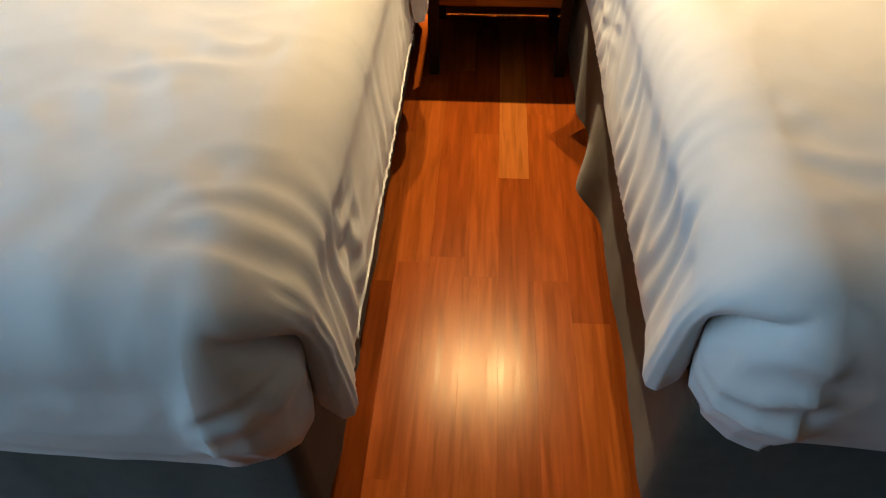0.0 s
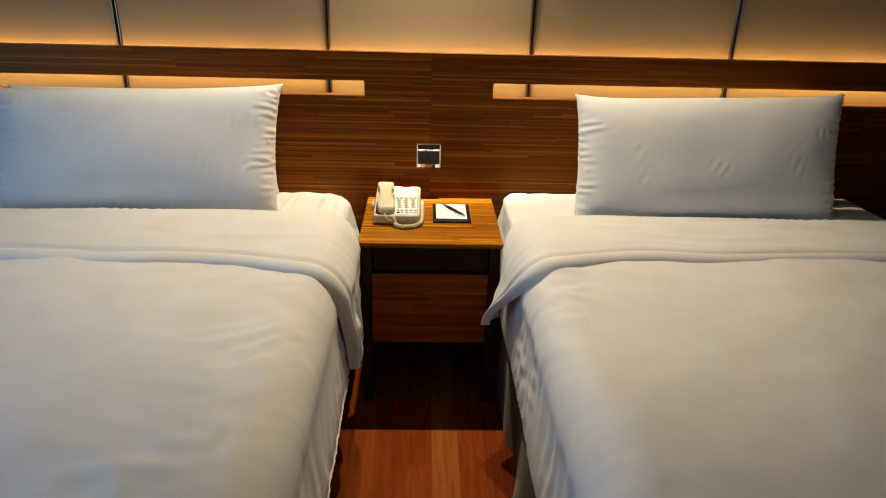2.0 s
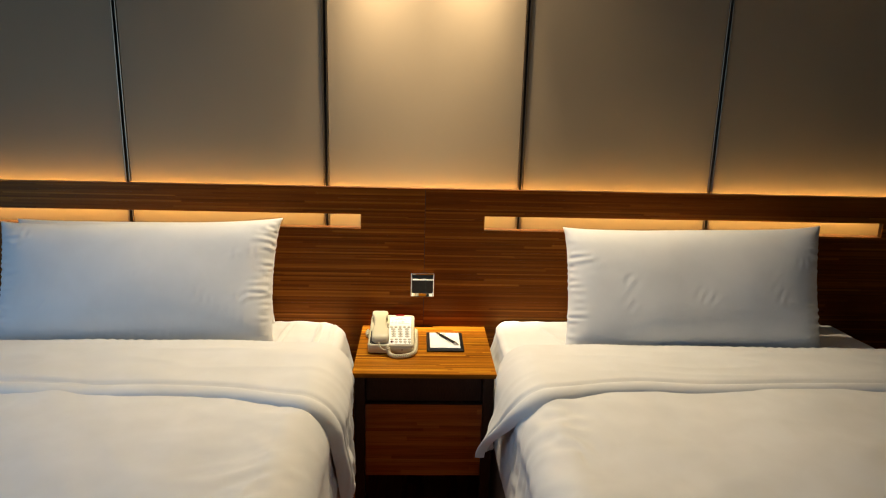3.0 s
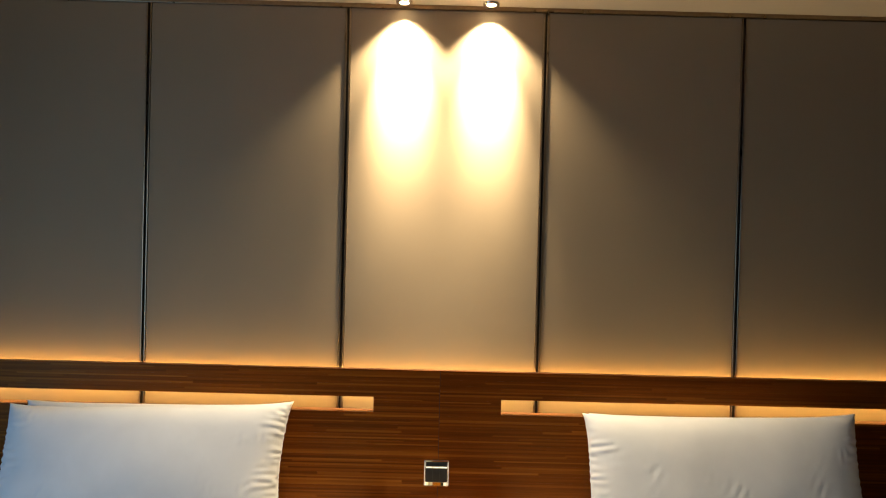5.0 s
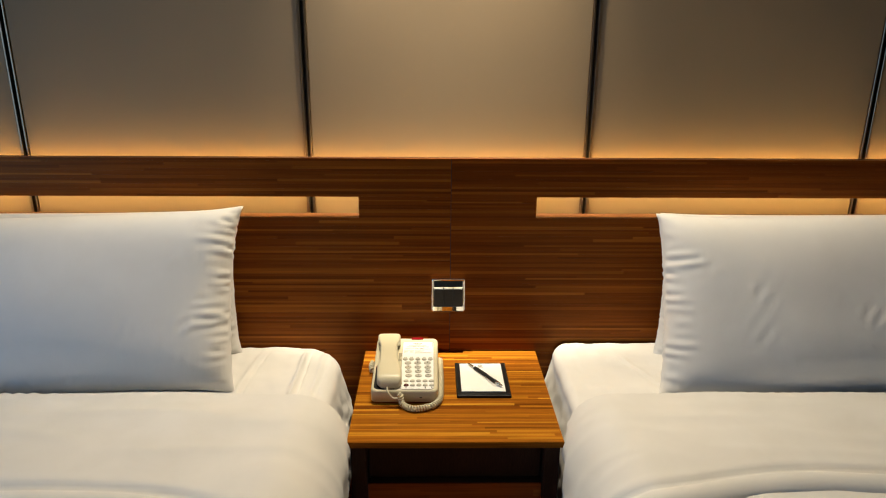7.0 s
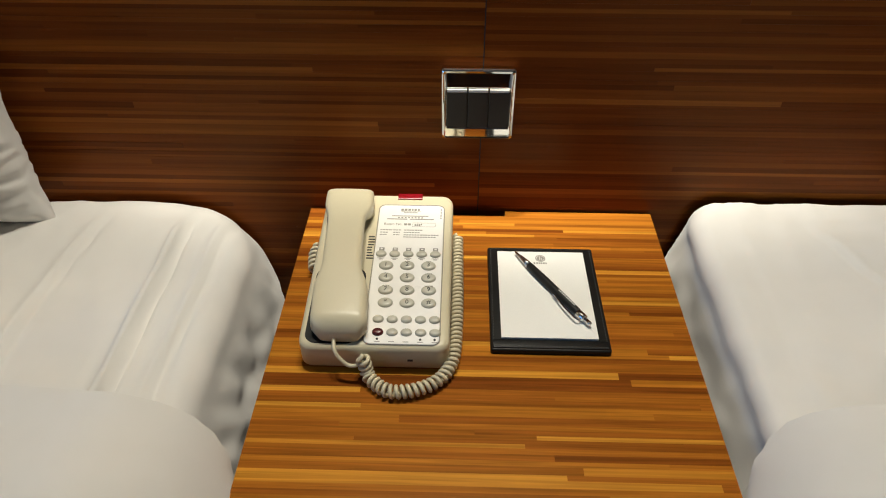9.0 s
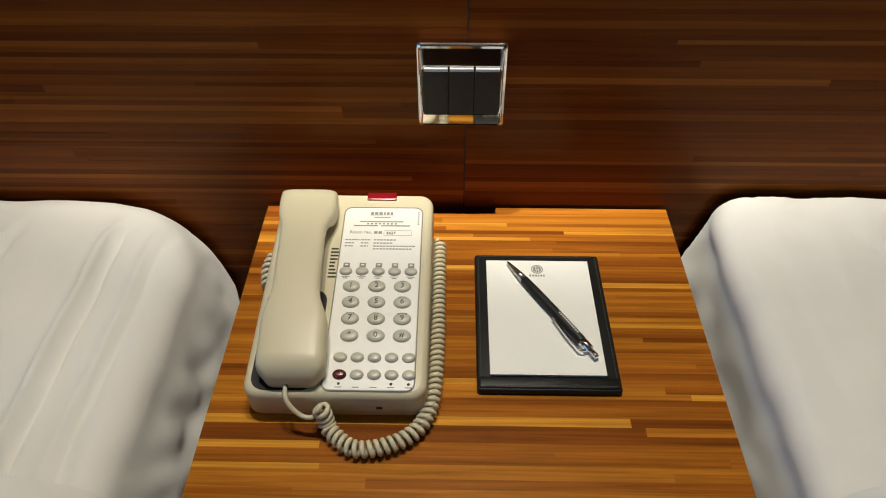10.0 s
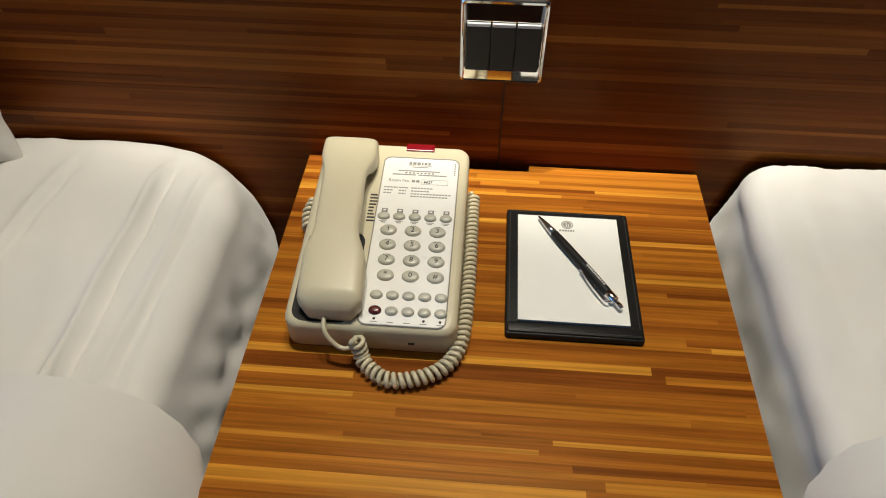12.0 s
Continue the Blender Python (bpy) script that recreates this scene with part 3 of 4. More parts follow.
def make_duvet(sgn, seed):
    """The duvet: over the top and both sides, turned down at the head, folded round the foot."""
    duvet = thing("duvet", (sgn * (M_IN + M_W / 2), -1.1, M_TOP), "rumpled white cotton duvet turned down at the head", "duvet", group="white duvets")
    inner = M_IN - (0.034 if sgn < 0 else 0.016)
    width, top, rad = M_W + 0.05, M_TOP + 0.036, 0.11
    arc = math.pi * rad / 2
    y_head, y_foot = -0.42, FOOT_END[sgn]
    hem_side, hem_flap, hem_foot = (0.335, 0.352, 0.312) if sgn < 0 else (0.345, 0.362, 0.334)
    over, far, mid, along = 46, 12, 84, 140
    outer = inner + width
    flat_w, flat_l = width - 2 * rad, y_head - y_foot - rad

    def puff_at(d, y):
        return 0.017 * crease(d * 2.1, y * 1.7, 0.2, seed) + 0.007 * crease(d * 5, y * 4, 3.2, seed)

    def at(i, j):
        a = max(0.0, (over - i) / over)
        a_far = max(0.0, (i - over - mid) / far)
        b = max(0.0, (j - along) / over)
        cx = inner + rad + flat_w * min(1.0, max(0.0, (i - over) / mid)) ** 1.3
        cy = y_head - flat_l * min(1.0, j / along)
        r = max(a, a_far, b)
        ang = 0.0
        if r > 0:
            s = max(a, a_far)
            ang = 0.5 * b / s if s >= b else 1 - 0.5 * s / b
        near = cx < inner + width / 2
        # how far round the corner: below 0 along the side, above 1 along the foot
        if b > 0 and (a > 0 or a_far > 0):
            q = ang
        elif b > 0:
            q = 1 + min(1.0, min(cx - inner - rad, outer - rad - cx) / 0.08)
        else:
            q = -min(1.0, (cy - y_foot - rad) / 0.12)
        hem = lerp(lerp(hem_side, hem_flap, smooth01(q + 1.0)), hem_foot, smooth01((q - 0.25) / 0.35))
        hem += 0.010 * crease(cx * 5, cy * 5, 1.5, seed + 9)
        fall = r * (arc + top - rad - hem)
        if fall < arc:
            h, z, nz = rad * math.sin(fall / rad), top - rad * (1 - math.cos(fall / rad)), math.cos(fall / rad)
        else:
            h, z, nz = rad, top - rad - (fall - arc), 0.0
        nxy = math.sqrt(max(0.0, 1 - nz * nz))
        th = ang * math.pi / 2
        ux, uy = (-math.cos(th) if near else math.cos(th)), -math.sin(th)
        if r == 0:
            ux = uy = 0.0
        x, y = cx + ux * h, cy + uy * h
        low = smooth01((0.640 - z) / 0.15) if r > 0 else 0.0
        if near and -1 < q < 2 and low > 0:
            mid_q = 0.40 + 0.42 * (1 - smooth01((0.64 - z) / 0.21))
            if q < 0 or q > 1:
                q2 = q
            elif q < mid_q:
                q2 = 0.40 * q / mid_q
            else:
                q2 = 0.40 + 0.60 * (q - mid_q) / (1 - mid_q)
            fx, fy = fold_plan(q2)
            x, y = lerp(x, inner + fx, low), lerp(y, y_foot + fy, low)
        d = x
        side = smooth01((r - 0.10) / 0.35) * (1 - smooth01((q - 0.1) / 0.3)) if r > 0 else 0.0
        foot = smooth01((r - 0.25) / 0.3) * smooth01((q - 0.45) / 0.2) if r > 0 else 0.0
        skew = y - z * 0.35 + d * 0.5 + 0.10 * crease(y * 3, z * 3, d * 3, seed + 8)
        loose = 0.40 + 0.9 * abs(crease(y * 2.3, 0.0, 7.0, seed))
        gather = loose * (0.0035 * crease(skew * 10, z * 2.2, d * 1.5, seed) + 0.0020 * ridge(skew * 17, z * 4, d * 3, seed + 2))
        gather *= (1.0 if sgn < 0 else 0.75) * (1 - 0.5 * smooth01(q + 1))
        edge = math.exp(-((d - inner - 0.12) / 0.14) ** 2)
        fold = 0.004 * ridge(d * 3 + y * 2.2, y * 5 - d * 1.5, 0.7, seed + 5) + 0.0022 * ridge(d * 9 - y * 5, y * 9 + d * 4, 1.7, seed + 11)
        bend = math.exp(-((q - 0.85) / 0.45) ** 2) if q > 0.4 else 0.0
        press = 0.009 * crease(x * 3.5, y * 3.5, z * 3.5, seed + 3) + 0.003 * ridge(x * 6 + z * 4, z * 11 - x * 3, 0.4, seed + 1)
        press += 0.017 * bend * ridge(z * 17 + q * 0.9 + crease(x * 6, y * 6, z * 6, seed), q * 1.2, 0.3, seed + 2)
        flat_share = max(0.0, 1 - side - foot)
        patch = (0.35 if sgn < 0 else 0.15) + 1.0 * smooth01(0.35 + 1.6 * crease(d * 3.5, y * 3.0, 6.0, seed + 14))
        o = side * gather + flat_share * (puff_at(d, y) * max(0.0, 1 - r * 2.2) + fold) + foot * press + edge * patch * (1 - smooth01((q + 0.6) / 0.6)) * (0.004 * ridge(skew * 12, d * 4, z * 2, seed + 1) + 0.002 * ridge(skew * 27 + d * 9, d * 7, z * 5, seed + 12))
        tuck = 0.030 * smooth01((r - 0.70) / 0.30) ** 1.5 * foot
        flare = 0.018 * smooth01((top - 0.12 - z) / 0.2) * (1 - smooth01((q - 0.1) / 0.2))
        if q > 0.3:
            flare += 0.012 * math.exp(-((z - 0.46) / 0.09) ** 2) * foot
        out = nxy * (o + flare - tuck)
        return (sgn * (x + ux * out), y + uy * out, z + nz * o)

    n1, n2 = over + mid + far + 1, along + over + 1
    laid = np.array([[at(i, j) for j in range(n2)] for i in range(n1)])
    ii, jj = np.meshgrid(np.arange(n1), np.arange(n2), indexing="ij")
    wild = np.array([[crease(abs(q[0]) * 4.0, q[1] * 3.0, q[2] * 4, seed + 21) for q in row] for row in laid])
    broad = np.array([[crease(abs(q[0]) * 1.7, q[1] * 1.5, q[2] * 2, seed + 23) for q in row] for row in laid])
    # how near the aisle side: full along the fall, fading over the top; and the foot
    reach = over * (0.88 + 1.2 * wild + 0.6 * broad)
    side = 1 / (1 + np.exp((ii - reach) / 5.0)) * (jj < along + over * 0.55)
    foot = smooth_step((jj - along - 6) / 14.0) * (ii > over * 0.5)
    more_v = (0.042 if sgn < 0 else 0.040) * side * (0.6 + 2.6 * wild).clip(0.1, 1.5) + 0.004 * (0.2 + 2 * broad).clip(0, 1)
    more_u = 0.010 * (0.2 - 2 * broad).clip(0, 1) + 0.03 * foot * (0.5 + 1.5 * wild).clip(0.1, 1)
    corner = np.exp(-((ii - over * 0.45) / 16.0) ** 2 - ((jj - along - over * 0.5) / 16.0) ** 2)
    hold = 0.0035 + 0.006 * (1 - side) + 0.02 * corner
    hold[:2] = 0.08
    hold[:, -2:] = 0.08
    laid = rumple(laid, more_u, more_v, hold, 300, 0.22, int(seed) + 5)
    part("cover", sheet_mesh(laid), duvet_cloth, duvet, "", True)
    # the sewn hem along the aisle
    hem_line = [tuple(q) for q in laid[0, 34:along - 12]]
    if sgn < 0:
        part("hem", tube(hem_line, 0.0040, 6), sheet_cloth, duvet, "bright sewn white hem", True)

    # the turned-down band across the head
    rear0, rear1, front0, front1, hem = (-0.37, -0.545, -0.735, -0.775, 0.37) if sgn < 0 else (-0.37, -0.575, -0.69, -0.625, 0.425)
    inner2, width2, top2 = inner - 0.006, width + 0.012, top + 0.004
    rad, arc = 0.10, math.pi * 0.05
    drop2 = top2 - rad - hem
    total2 = 2 * drop2 + 2 * arc + width2 - 2 * rad
    m1, m2 = 150, 60
    cols2 = spread(total2, m1, 1.5)

    def band_at(i, j):
        p, w = cols2[i], j / (m2 - 1)
        d, z, (ox, oz) = drape(p, inner2, width2, top2, rad, drop2)
        down = smooth01((drop2 + arc * 0.6 - p) / (drop2 + arc * 0.6)) if p < total2 / 2 else 0.5 * smooth01((p - (total2 - drop2 - arc * 0.6)) / (drop2 + arc * 0.6))
        lean = 0.07 * math.exp(-((d - inner2 - 0.02) / 0.22) ** 2)
        ya = lerp(rear0, rear1, down) + 0.012 * crease(d * 4, 0, 1.1, seed)
        yb = lerp(front0 - lean, front1, down) + 0.02 * crease(d * 2.5, 0.4, 2.1, seed)
        y = lerp(ya, yb, w)
        roll = math.sqrt(max(0.0, 1 - max(0.0, (w - 0.90) / 0.10) ** 2))
        start = smooth01(w / 0.25)
        o = -0.014 + 0.032 * roll * (0.80 + 0.20 * start)
        o -= 0.010 * math.exp(-((w - 0.86 + 0.04 * crease(d * 3, 0, 4, seed)) / 0.025) ** 2)
        o += 0.007 * crease(d * 4, y * 5, 0.5, seed + 3) + 0.004 * ridge(d * 2.2, y * 12, 0.8, seed + 6) * (1 - down)
        o += 0.010 * down * ridge(y * 12 + z * 6, z * 3, 0.2, seed + 7)
        tip = (0.085 if sgn > 0 else 0.03) * down ** 1.5 * (0.3 + 0.7 * w) if p < total2 / 2 else 0
        return (sgn * (d + ox * (o + tip)), y, z + oz * o)

    flap = np.array([[band_at(i, j) for j in range(m2)] for i in range(m1)])
    wild = np.array([[crease(abs(q[0]) * 3.5, q[1] * 5.0, q[2] * 4, seed + 31) for q in row] for row in flap])
    fall = smooth_step((top2 - 0.02 - flap[..., 2]) / 0.08)
    flap = rumple(flap, 0.004 + 0.022 * (0.1 + 2 * wild).clip(0, 1), 0.008 + 0.055 * fall * (0.6 + 2 * wild).clip(0.1, 1.4), 0.004 + 0.004 * (1 - fall), 200, 0.35, int(seed) + 7)
    part("turned_down_band", sheet_mesh(flap), duvet_cloth, duvet, "turned-down edge of the duvet", True)
    return duvet


def make_pillow(cx, y_low, z_low, width, height, thick, lean, turn, seed, label, crumple=0.020):
    """A plump pillow leaning on the headboard, its case puckered along the seams."""
    nu, nv = 168, 92
    f, b = pillow_shape(width, height, thick, seed, nu, nv, 300)
    u, v = np.meshgrid(np.linspace(-1, 1, nu), np.linspace(-1, 1, nv), indexing="ij")
    wild = np.array([[crease(i * 3.0, j * 2.2, 0.5, seed) for j in v[0]] for i in u[:, 0]])
    fine = np.array([[crease(i * 7.0 + j * 4, j * 6.0 - i * 3, 2.5, seed) for j in v[0]] for i in u[:, 0]])
    ends = np.exp(-((1 - np.abs(u)) / (0.17 + 0.16 * wild)) ** 2)
    rims = np.exp(-((1 - np.abs(v)) / 0.22) ** 2)
    patch = (0.15 + 1.6 * wild + 0.9 * fine).clip(0, 1)
    more_d = crumple * patch * (1 - ends)
    more_v = 0.085 * ends * (0.7 + 1.6 * fine).clip(0.1, 1.5)
    more_u = 0.016 * rims * (0.5 + 2 * wild).clip(0, 1)
    ring = np.ones((nu, nv), bool)
    ring[1:-1, 1:-1] = False
    hold = np.where(ring, 0.5, 0.004 + 0.004 * (1 - ends))
    bm = bmesh.new()
    for face, p in ((-1, f), (1, b)):
        p = rumple(p, more_u, more_v, hold, 280 if face < 0 else 140, 0.13, int(seed * 10), more_d)
        p[ring] = f[ring]
        vs = [[bm.verts.new(q) for q in row] for row in p]
        for i in range(nu - 1):
            for j in range(nv - 1):
                q = (vs[i][j], vs[i + 1][j], vs[i + 1][j + 1], vs[i][j + 1])
                bm.faces.new(q if face < 0 else tuple(reversed(q)))
    bmesh.ops.remove_doubles(bm, verts=[q for q in bm.verts if q.is_boundary], dist=0.0004)
    bm.transform(pose(cx, y_low, z_low, 0, 0, turn) @ pose(0, 0, 0, -lean, 0, 0) @ pose(0, 0, height / 2 - 0.01))
    return tagged(part("pillow", bm, pillow_cloth, None, "", True), label, "pillow", group="white pillows")


for sgn, seed in ((-1, 1.0), (1, 6.0)):
    make_bed(sgn, seed)
    make_duvet(sgn, seed)
REAR = "white pillow standing against the wooden headboard"
FRONT = "plump white pillow leaning on another pillow"
make_pillow(-0.976, -0.072, 0.636, 0.900, 0.388, 0.10, 4, 0.5, 3, REAR)
make_pillow(-0.957, -0.282, 0.626, 0.940, 0.450, 0.20, 19, 0.5, 2, FRONT)
make_pillow(0.972, -0.080, 0.636, 0.900, 0.392, 0.10, 4, -0.5, 8, REAR)
make_pillow(0.927, -0.298, 0.626, 0.915, 0.462, 0.20, 20, -0.5, 9, FRONT, 0.020)

# ---- downlights ----
for sx in SPOT_X:
    dl = thing("downlight", (sx, SPOT_Y, CEIL), "small round recessed downlight, lit, in the ceiling", "downlight", group="ceiling downlights")
    bmr = bmesh.new()
    prof = [(0.017, -0.010), (0.019, -0.013), (0.026, -0.013), (0.029, -0.010), (0.030, -0.004), (0.030, 0.0)]
    rr = [[bmr.verts.new((sx + r * math.cos(a), SPOT_Y + r * math.sin(a), CEIL + z)) for a in [2 * math.pi * k / 28 for k in range(28)]] for r, z in prof]
    for r0, r1 in zip(rr, rr[1:]):
        for k in range(28):
            bmr.faces.new((r0[k], r1[k], r1[(k + 1) % 28], r0[(k + 1) % 28]))
    part("rim", bmr, chrome, dl, "", True)
    bml = bmesh.new()
    bmesh.ops.create_circle(bml, cap_ends=True, radius=0.0175, segments=24, matrix=Matrix.Translation((sx, SPOT_Y, CEIL - 0.0095)) @ pose(0, 0, 0, 180))
    part("lens", bml, lamp_face, dl, "glowing warm lens")

# ---- light switch ----
PX, PZ, PH = 0.0, 0.7725, 0.0435
sw = thing("light_switch", (PX, -0.001, PZ - PH), "chrome-framed triple light switch with dark rockers", "light switch")
bms = bmesh.new()
rings = []
for hw, z0, z1, y in ((0.0440, -0.0460, 0.0475, -0.0002), (0.0440, -0.0460, 0.0475, -0.0055), (0.0437, -0.0457, 0.0472, -0.0074), (0.0429, -0.0449, 0.0464, -0.0090), (0.0417, -0.0437, 0.0450, -0.0100), (0.0405, -0.0420, 0.0425, -0.0096), (0.0390, -0.0300, 0.0255, -0.0118), (0.0380, -0.0288, 0.0243, -0.0112), (0.0380, -0.0288, 0.0243, -0.0080)):
    r = min(0.004, hw * 0.1)
    rings.append([bms.verts.new((PX + x, y, PZ + z)) for x, z in rounded(-hw, hw, z0, z1, r, 4)])
for r0, r1 in zip(rings, rings[1:]):
    for k in range(len(r0)):
        bms.faces.new((r0[k], r0[(k + 1) % len(r0)], r1[(k + 1) % len(r0)], r1[k]))
bms.faces.new(rings[-1])
part("frame", bms, chrome, sw)
# added black sheet: paints the gaps between rockers as shade over the chrome
part("gap_shade", box(PX - 0.0378, PX + 0.0378, -0.0104, -0.0081, PZ - 0.0286, PZ + 0.0241), switch_black, sw, "black sheet for the shade in the rocker gaps")
for k in range(3):
    x0 = -0.0375 + k * 0.025
    rk = part("rocker", box(PX + x0 + 0.0005, PX + x0 + 0.0245, -0.0130, -0.0082, PZ - 0.028, PZ + 0.0195, 0.0008), switch_black, sw)
    part("label_strip", box(PX + x0 + 0.0010, PX + x0 + 0.0240, -0.0134, -0.0084, PZ + 0.0198, PZ + 0.0235, 0.0004, 1), white_strip, rk, "white label strip")
tagged(part("cable_slit", box(0.0045, 0.0058, -0.0008, 0.0035, 0.612, HB_TOP), joint_dark, headboard), "thin dark joint between boards")

# ---- telephone ----
PB = NZ
phone = thing("telephone", (-0.107, -0.165, PB), "ivory corded hotel desk telephone with grey keys", "telephone")


def ptop(x, y):
    return PB + 0.0615 + (y + 0.055) * 0.115


for fx in (-0.170, -0.045):
    for fy in (-0.255, -0.075):
        part("foot", prism(rounded(fx - 0.008, fx + 0.008, fy - 0.008, fy + 0.008, 0.007, 4), PB, PB + 0.0062), rubber, phone)
BODY = rounded(-0.1845, -0.0275, -0.2815, -0.052, 0.014, 6)
part("body", prism(BODY, PB + 0.006, ptop, 0.006, 4), ivory, phone, "", True)
# thin black sheet on the body, painting the shade under the handset
shade_sheet = part("handset_shade", prism(rounded(-0.178, -0.1225, -0.2770, -0.175, 0.012, 5), lambda x, y: ptop(x, y) - 0.002, lambda x, y: ptop(x, y) + 0.0006, 0.0004, 1), rubber, phone, "black sheet for the shade under the handset")
part("faceplate", prism(rounded(-0.1165, -0.0385, -0.2765, -0.073, 0.007, 5), lambda x, y: ptop(x, y) - 0.001, lambda x, y: ptop(x, y) + 0.0008, 0.0004, 1), face_white, phone, "silvery white printed faceplate")
bmo = tube([(x, y, ptop(x, y) + 0.0004) for x, y in rounded(-0.1172, -0.0378, -0.2772, -0.0723, 0.0075, 5)] + [(-0.0378, -0.0798, ptop(0, -0.0798) + 0.0004)], 0.0005, 5)
part("faceplate_groove", bmo, ink_grey, phone)
part("message_light", box(-0.096, -0.0655, -0.0625, -0.0515, ptop(0, -0.055) - 0.010, ptop(0, -0.055) + 0.0012, 0.001), red_lens, phone, "translucent red message light")
# handset: broad ear end, narrower grip, broad mouth end
hs_rings = []
NS = 26
for i in range(NS + 1):
    s = i / NS
    y = lerp(-0.063, -0.2755, s)
    ear, mouth = smooth01((0.30 - s) / 0.16), smooth01((s - 0.62) / 0.16)
    half = 0.0212 + 0.0076 * ear + 0.0080 * mouth
    cx = lerp(-0.1525, -0.1410, s) - 0.001 * (1 - ear - mouth)
    topz = PB + 0.083 - 0.020 * s + 0.007 * math.sin(math.pi * s)
    botz = ptop(0, y) + 0.001 + 0.014 * smooth01((s - 0.16) / 0.1) * smooth01((0.80 - s) / 0.1)
    endk = min(1.0, min(s, 1 - s) / 0.055)
    rnd = math.sqrt(max(0.0, 1 - (1 - endk) ** 2)) * 0.30 + 0.70
    drop_end = (1 - math.sqrt(max(0.0, 1 - (1 - endk) ** 2))) * 0.010
    half *= rnd
    topz -= drop_end
    r = 0.009
    ring = []
    mid, hz = (topz + botz) / 2, (topz - botz) / 2
    for k in range(28):
        a = 2 * math.pi * k / 28
        c, q = math.cos(a), math.sin(a)
        ring.append((cx + half * math.copysign(abs(c) ** 0.42, c), y, mid + hz * math.copysign(abs(q) ** 0.5, q)))
    hs_rings.append(ring)
bmhs = bmesh.new()
vr = [[bmhs.verts.new(p) for p in ring] for ring in hs_rings]
for r0, r1 in zip(vr, vr[1:]):
    for k in range(28):
        bmhs.faces.new((r0[k], r0[(k + 1) % 28], r1[(k + 1) % 28], r1[k]))
bmhs.faces.new(vr[0])
bmhs.faces.new(list(reversed(vr[-1])))
bmesh.ops.recalc_face_normals(bmhs, faces=bmhs.faces)
handset = part("handset", bmhs, ivory, phone, "", True)
# speaker slits beside the grip
for k in range(9):
    y = -0.126 - k * 0.0042
    part("speaker_slit", box(-0.1255, -0.1185 + 0.002 * math.sin(k), y - 0.0009, y + 0.0009, ptop(0, y) - 0.001, ptop(0, y) + 0.0004), ink, phone)
for k in range(11):
    y = -0.105 - k * 0.0045
    part("side_slit", box(-0.1850, -0.1830, y - 0.0008, y + 0.0008, PB + 0.030, PB + 0.046), ink, phone)


def key(x, y, rx, ry, mat, word="", over="", label=""):
    k = part("key", dome(x, y, ptop(x, y) + 0.0008, rx, ry, 0.0032, 0.115), mat, phone, label, True)
    if word:
        part("key_digit", lettering(word, 0.0078, pose(x, y - 0.0006, ptop(x, y) + 0.0040, 6)), ink, k)
    if over:
        part("key_letters", lettering(over, 0.0030, pose(x, y + 0.0036, ptop(x, y) + 0.0040, 4)), ink, k)


KEY_MARKS = (("1", ""), ("2", "ABC"), ("3", "DEF"), ("4", "GHI"), ("5", "JKL"), ("6", "MNO"), ("7", "PQRS"), ("8", "TUV"), ("9", "WXYZ"), ("*", ""), ("0", ""), ("#", ""))
for n, (w, o) in enumerate(KEY_MARKS):
    r, c = divmod(n, 3)
    key(lerp(-0.1015 + 0.0012 * r, -0.0535 + 0.0008 * r, c / 2), -0.1712 - 0.0177 * r, 0.0082, 0.0062, key_grey, w, o)
for c in range(5):
    x = lerp(-0.1085, -0.0465, c / 4)
    key(x, -0.1540, 0.0062, 0.0044, key_grey)
    ic = part("icon_square", box(x - 0.0030, x + 0.0030, -0.1485, -0.1437, ptop(x, -0.146), ptop(x, -0.146) + 0.00130), ink_grey, phone)
    part("icon_mark", box(x - 0.0014, x + 0.0014, -0.1469, -0.1453, ptop(x, -0.146) + 0.00130, ptop(x, -0.146) + 0.00150), face_white, ic)
    key(lerp(-0.1035, -0.0440, c / 4), -0.2462, 0.0060, 0.0045, key_grey)
    key(lerp(-0.1025, -0.0430, c / 4), -0.2628, 0.0060, 0.0045, maroon if c == 0 else key_grey, label="dark red key" if c == 0 else "")
    if c in (0, 3, 4):
        x = lerp(-0.1025, -0.0430, c / 4)
        part("indicator", dome(x, -0.2708, ptop(x, -0.2708) + 0.0008, 0.0013, 0.0013, 0.0006), ink, phone)


def print_bar(x0, x1, y, h, mat=None, lift=0.0009):
    part("print_line", box(x0, x1, y - h / 2, y + h / 2, ptop(0, y) - 0.0002, ptop(0, y) + lift + 0.0001), mat or ink_grey, phone)


# printed card: plain bars where it cannot be read
for x0, x1 in ((-0.0905, -0.0875), (-0.0865, -0.0830), (-0.0820, -0.0785), (-0.0775, -0.0755), (-0.0745, -0.0715), (-0.0705, -0.0680)):
    print_bar(x0, x1, -0.0805, 0.0040)
print_bar(-0.0905, -0.0660, -0.0838, 0.0004)
print_bar(-0.0870, -0.0700, -0.0858, 0.0010)
print_bar(-0.1010, -0.0570, -0.0915, 0.0013)
for k in range(8):
    print_bar(-0.0935 + k * 0.0040, -0.0912 + k * 0.0040, -0.0942, 0.0017)
print_bar(-0.1065, -0.0820, -0.0968, 0.0014)
print_bar(-0.0795, -0.0500, -0.0968, 0.0014)
part("room_words", lettering("Room No.", 0.0052, pose(-0.0985, -0.1055, ptop(0, -0.1055) + 0.0009, 6.5)), ink_grey, phone)
for k in range(2):
    print_bar(-0.0855 + k * 0.0045, -0.0820 + k * 0.0045, -0.1055, 0.0032)
part("room_number", lettering("6627", 0.0046, pose(-0.0685, -0.1065, ptop(0, -0.1065) + 0.0010, 6.5)), ink, phone)
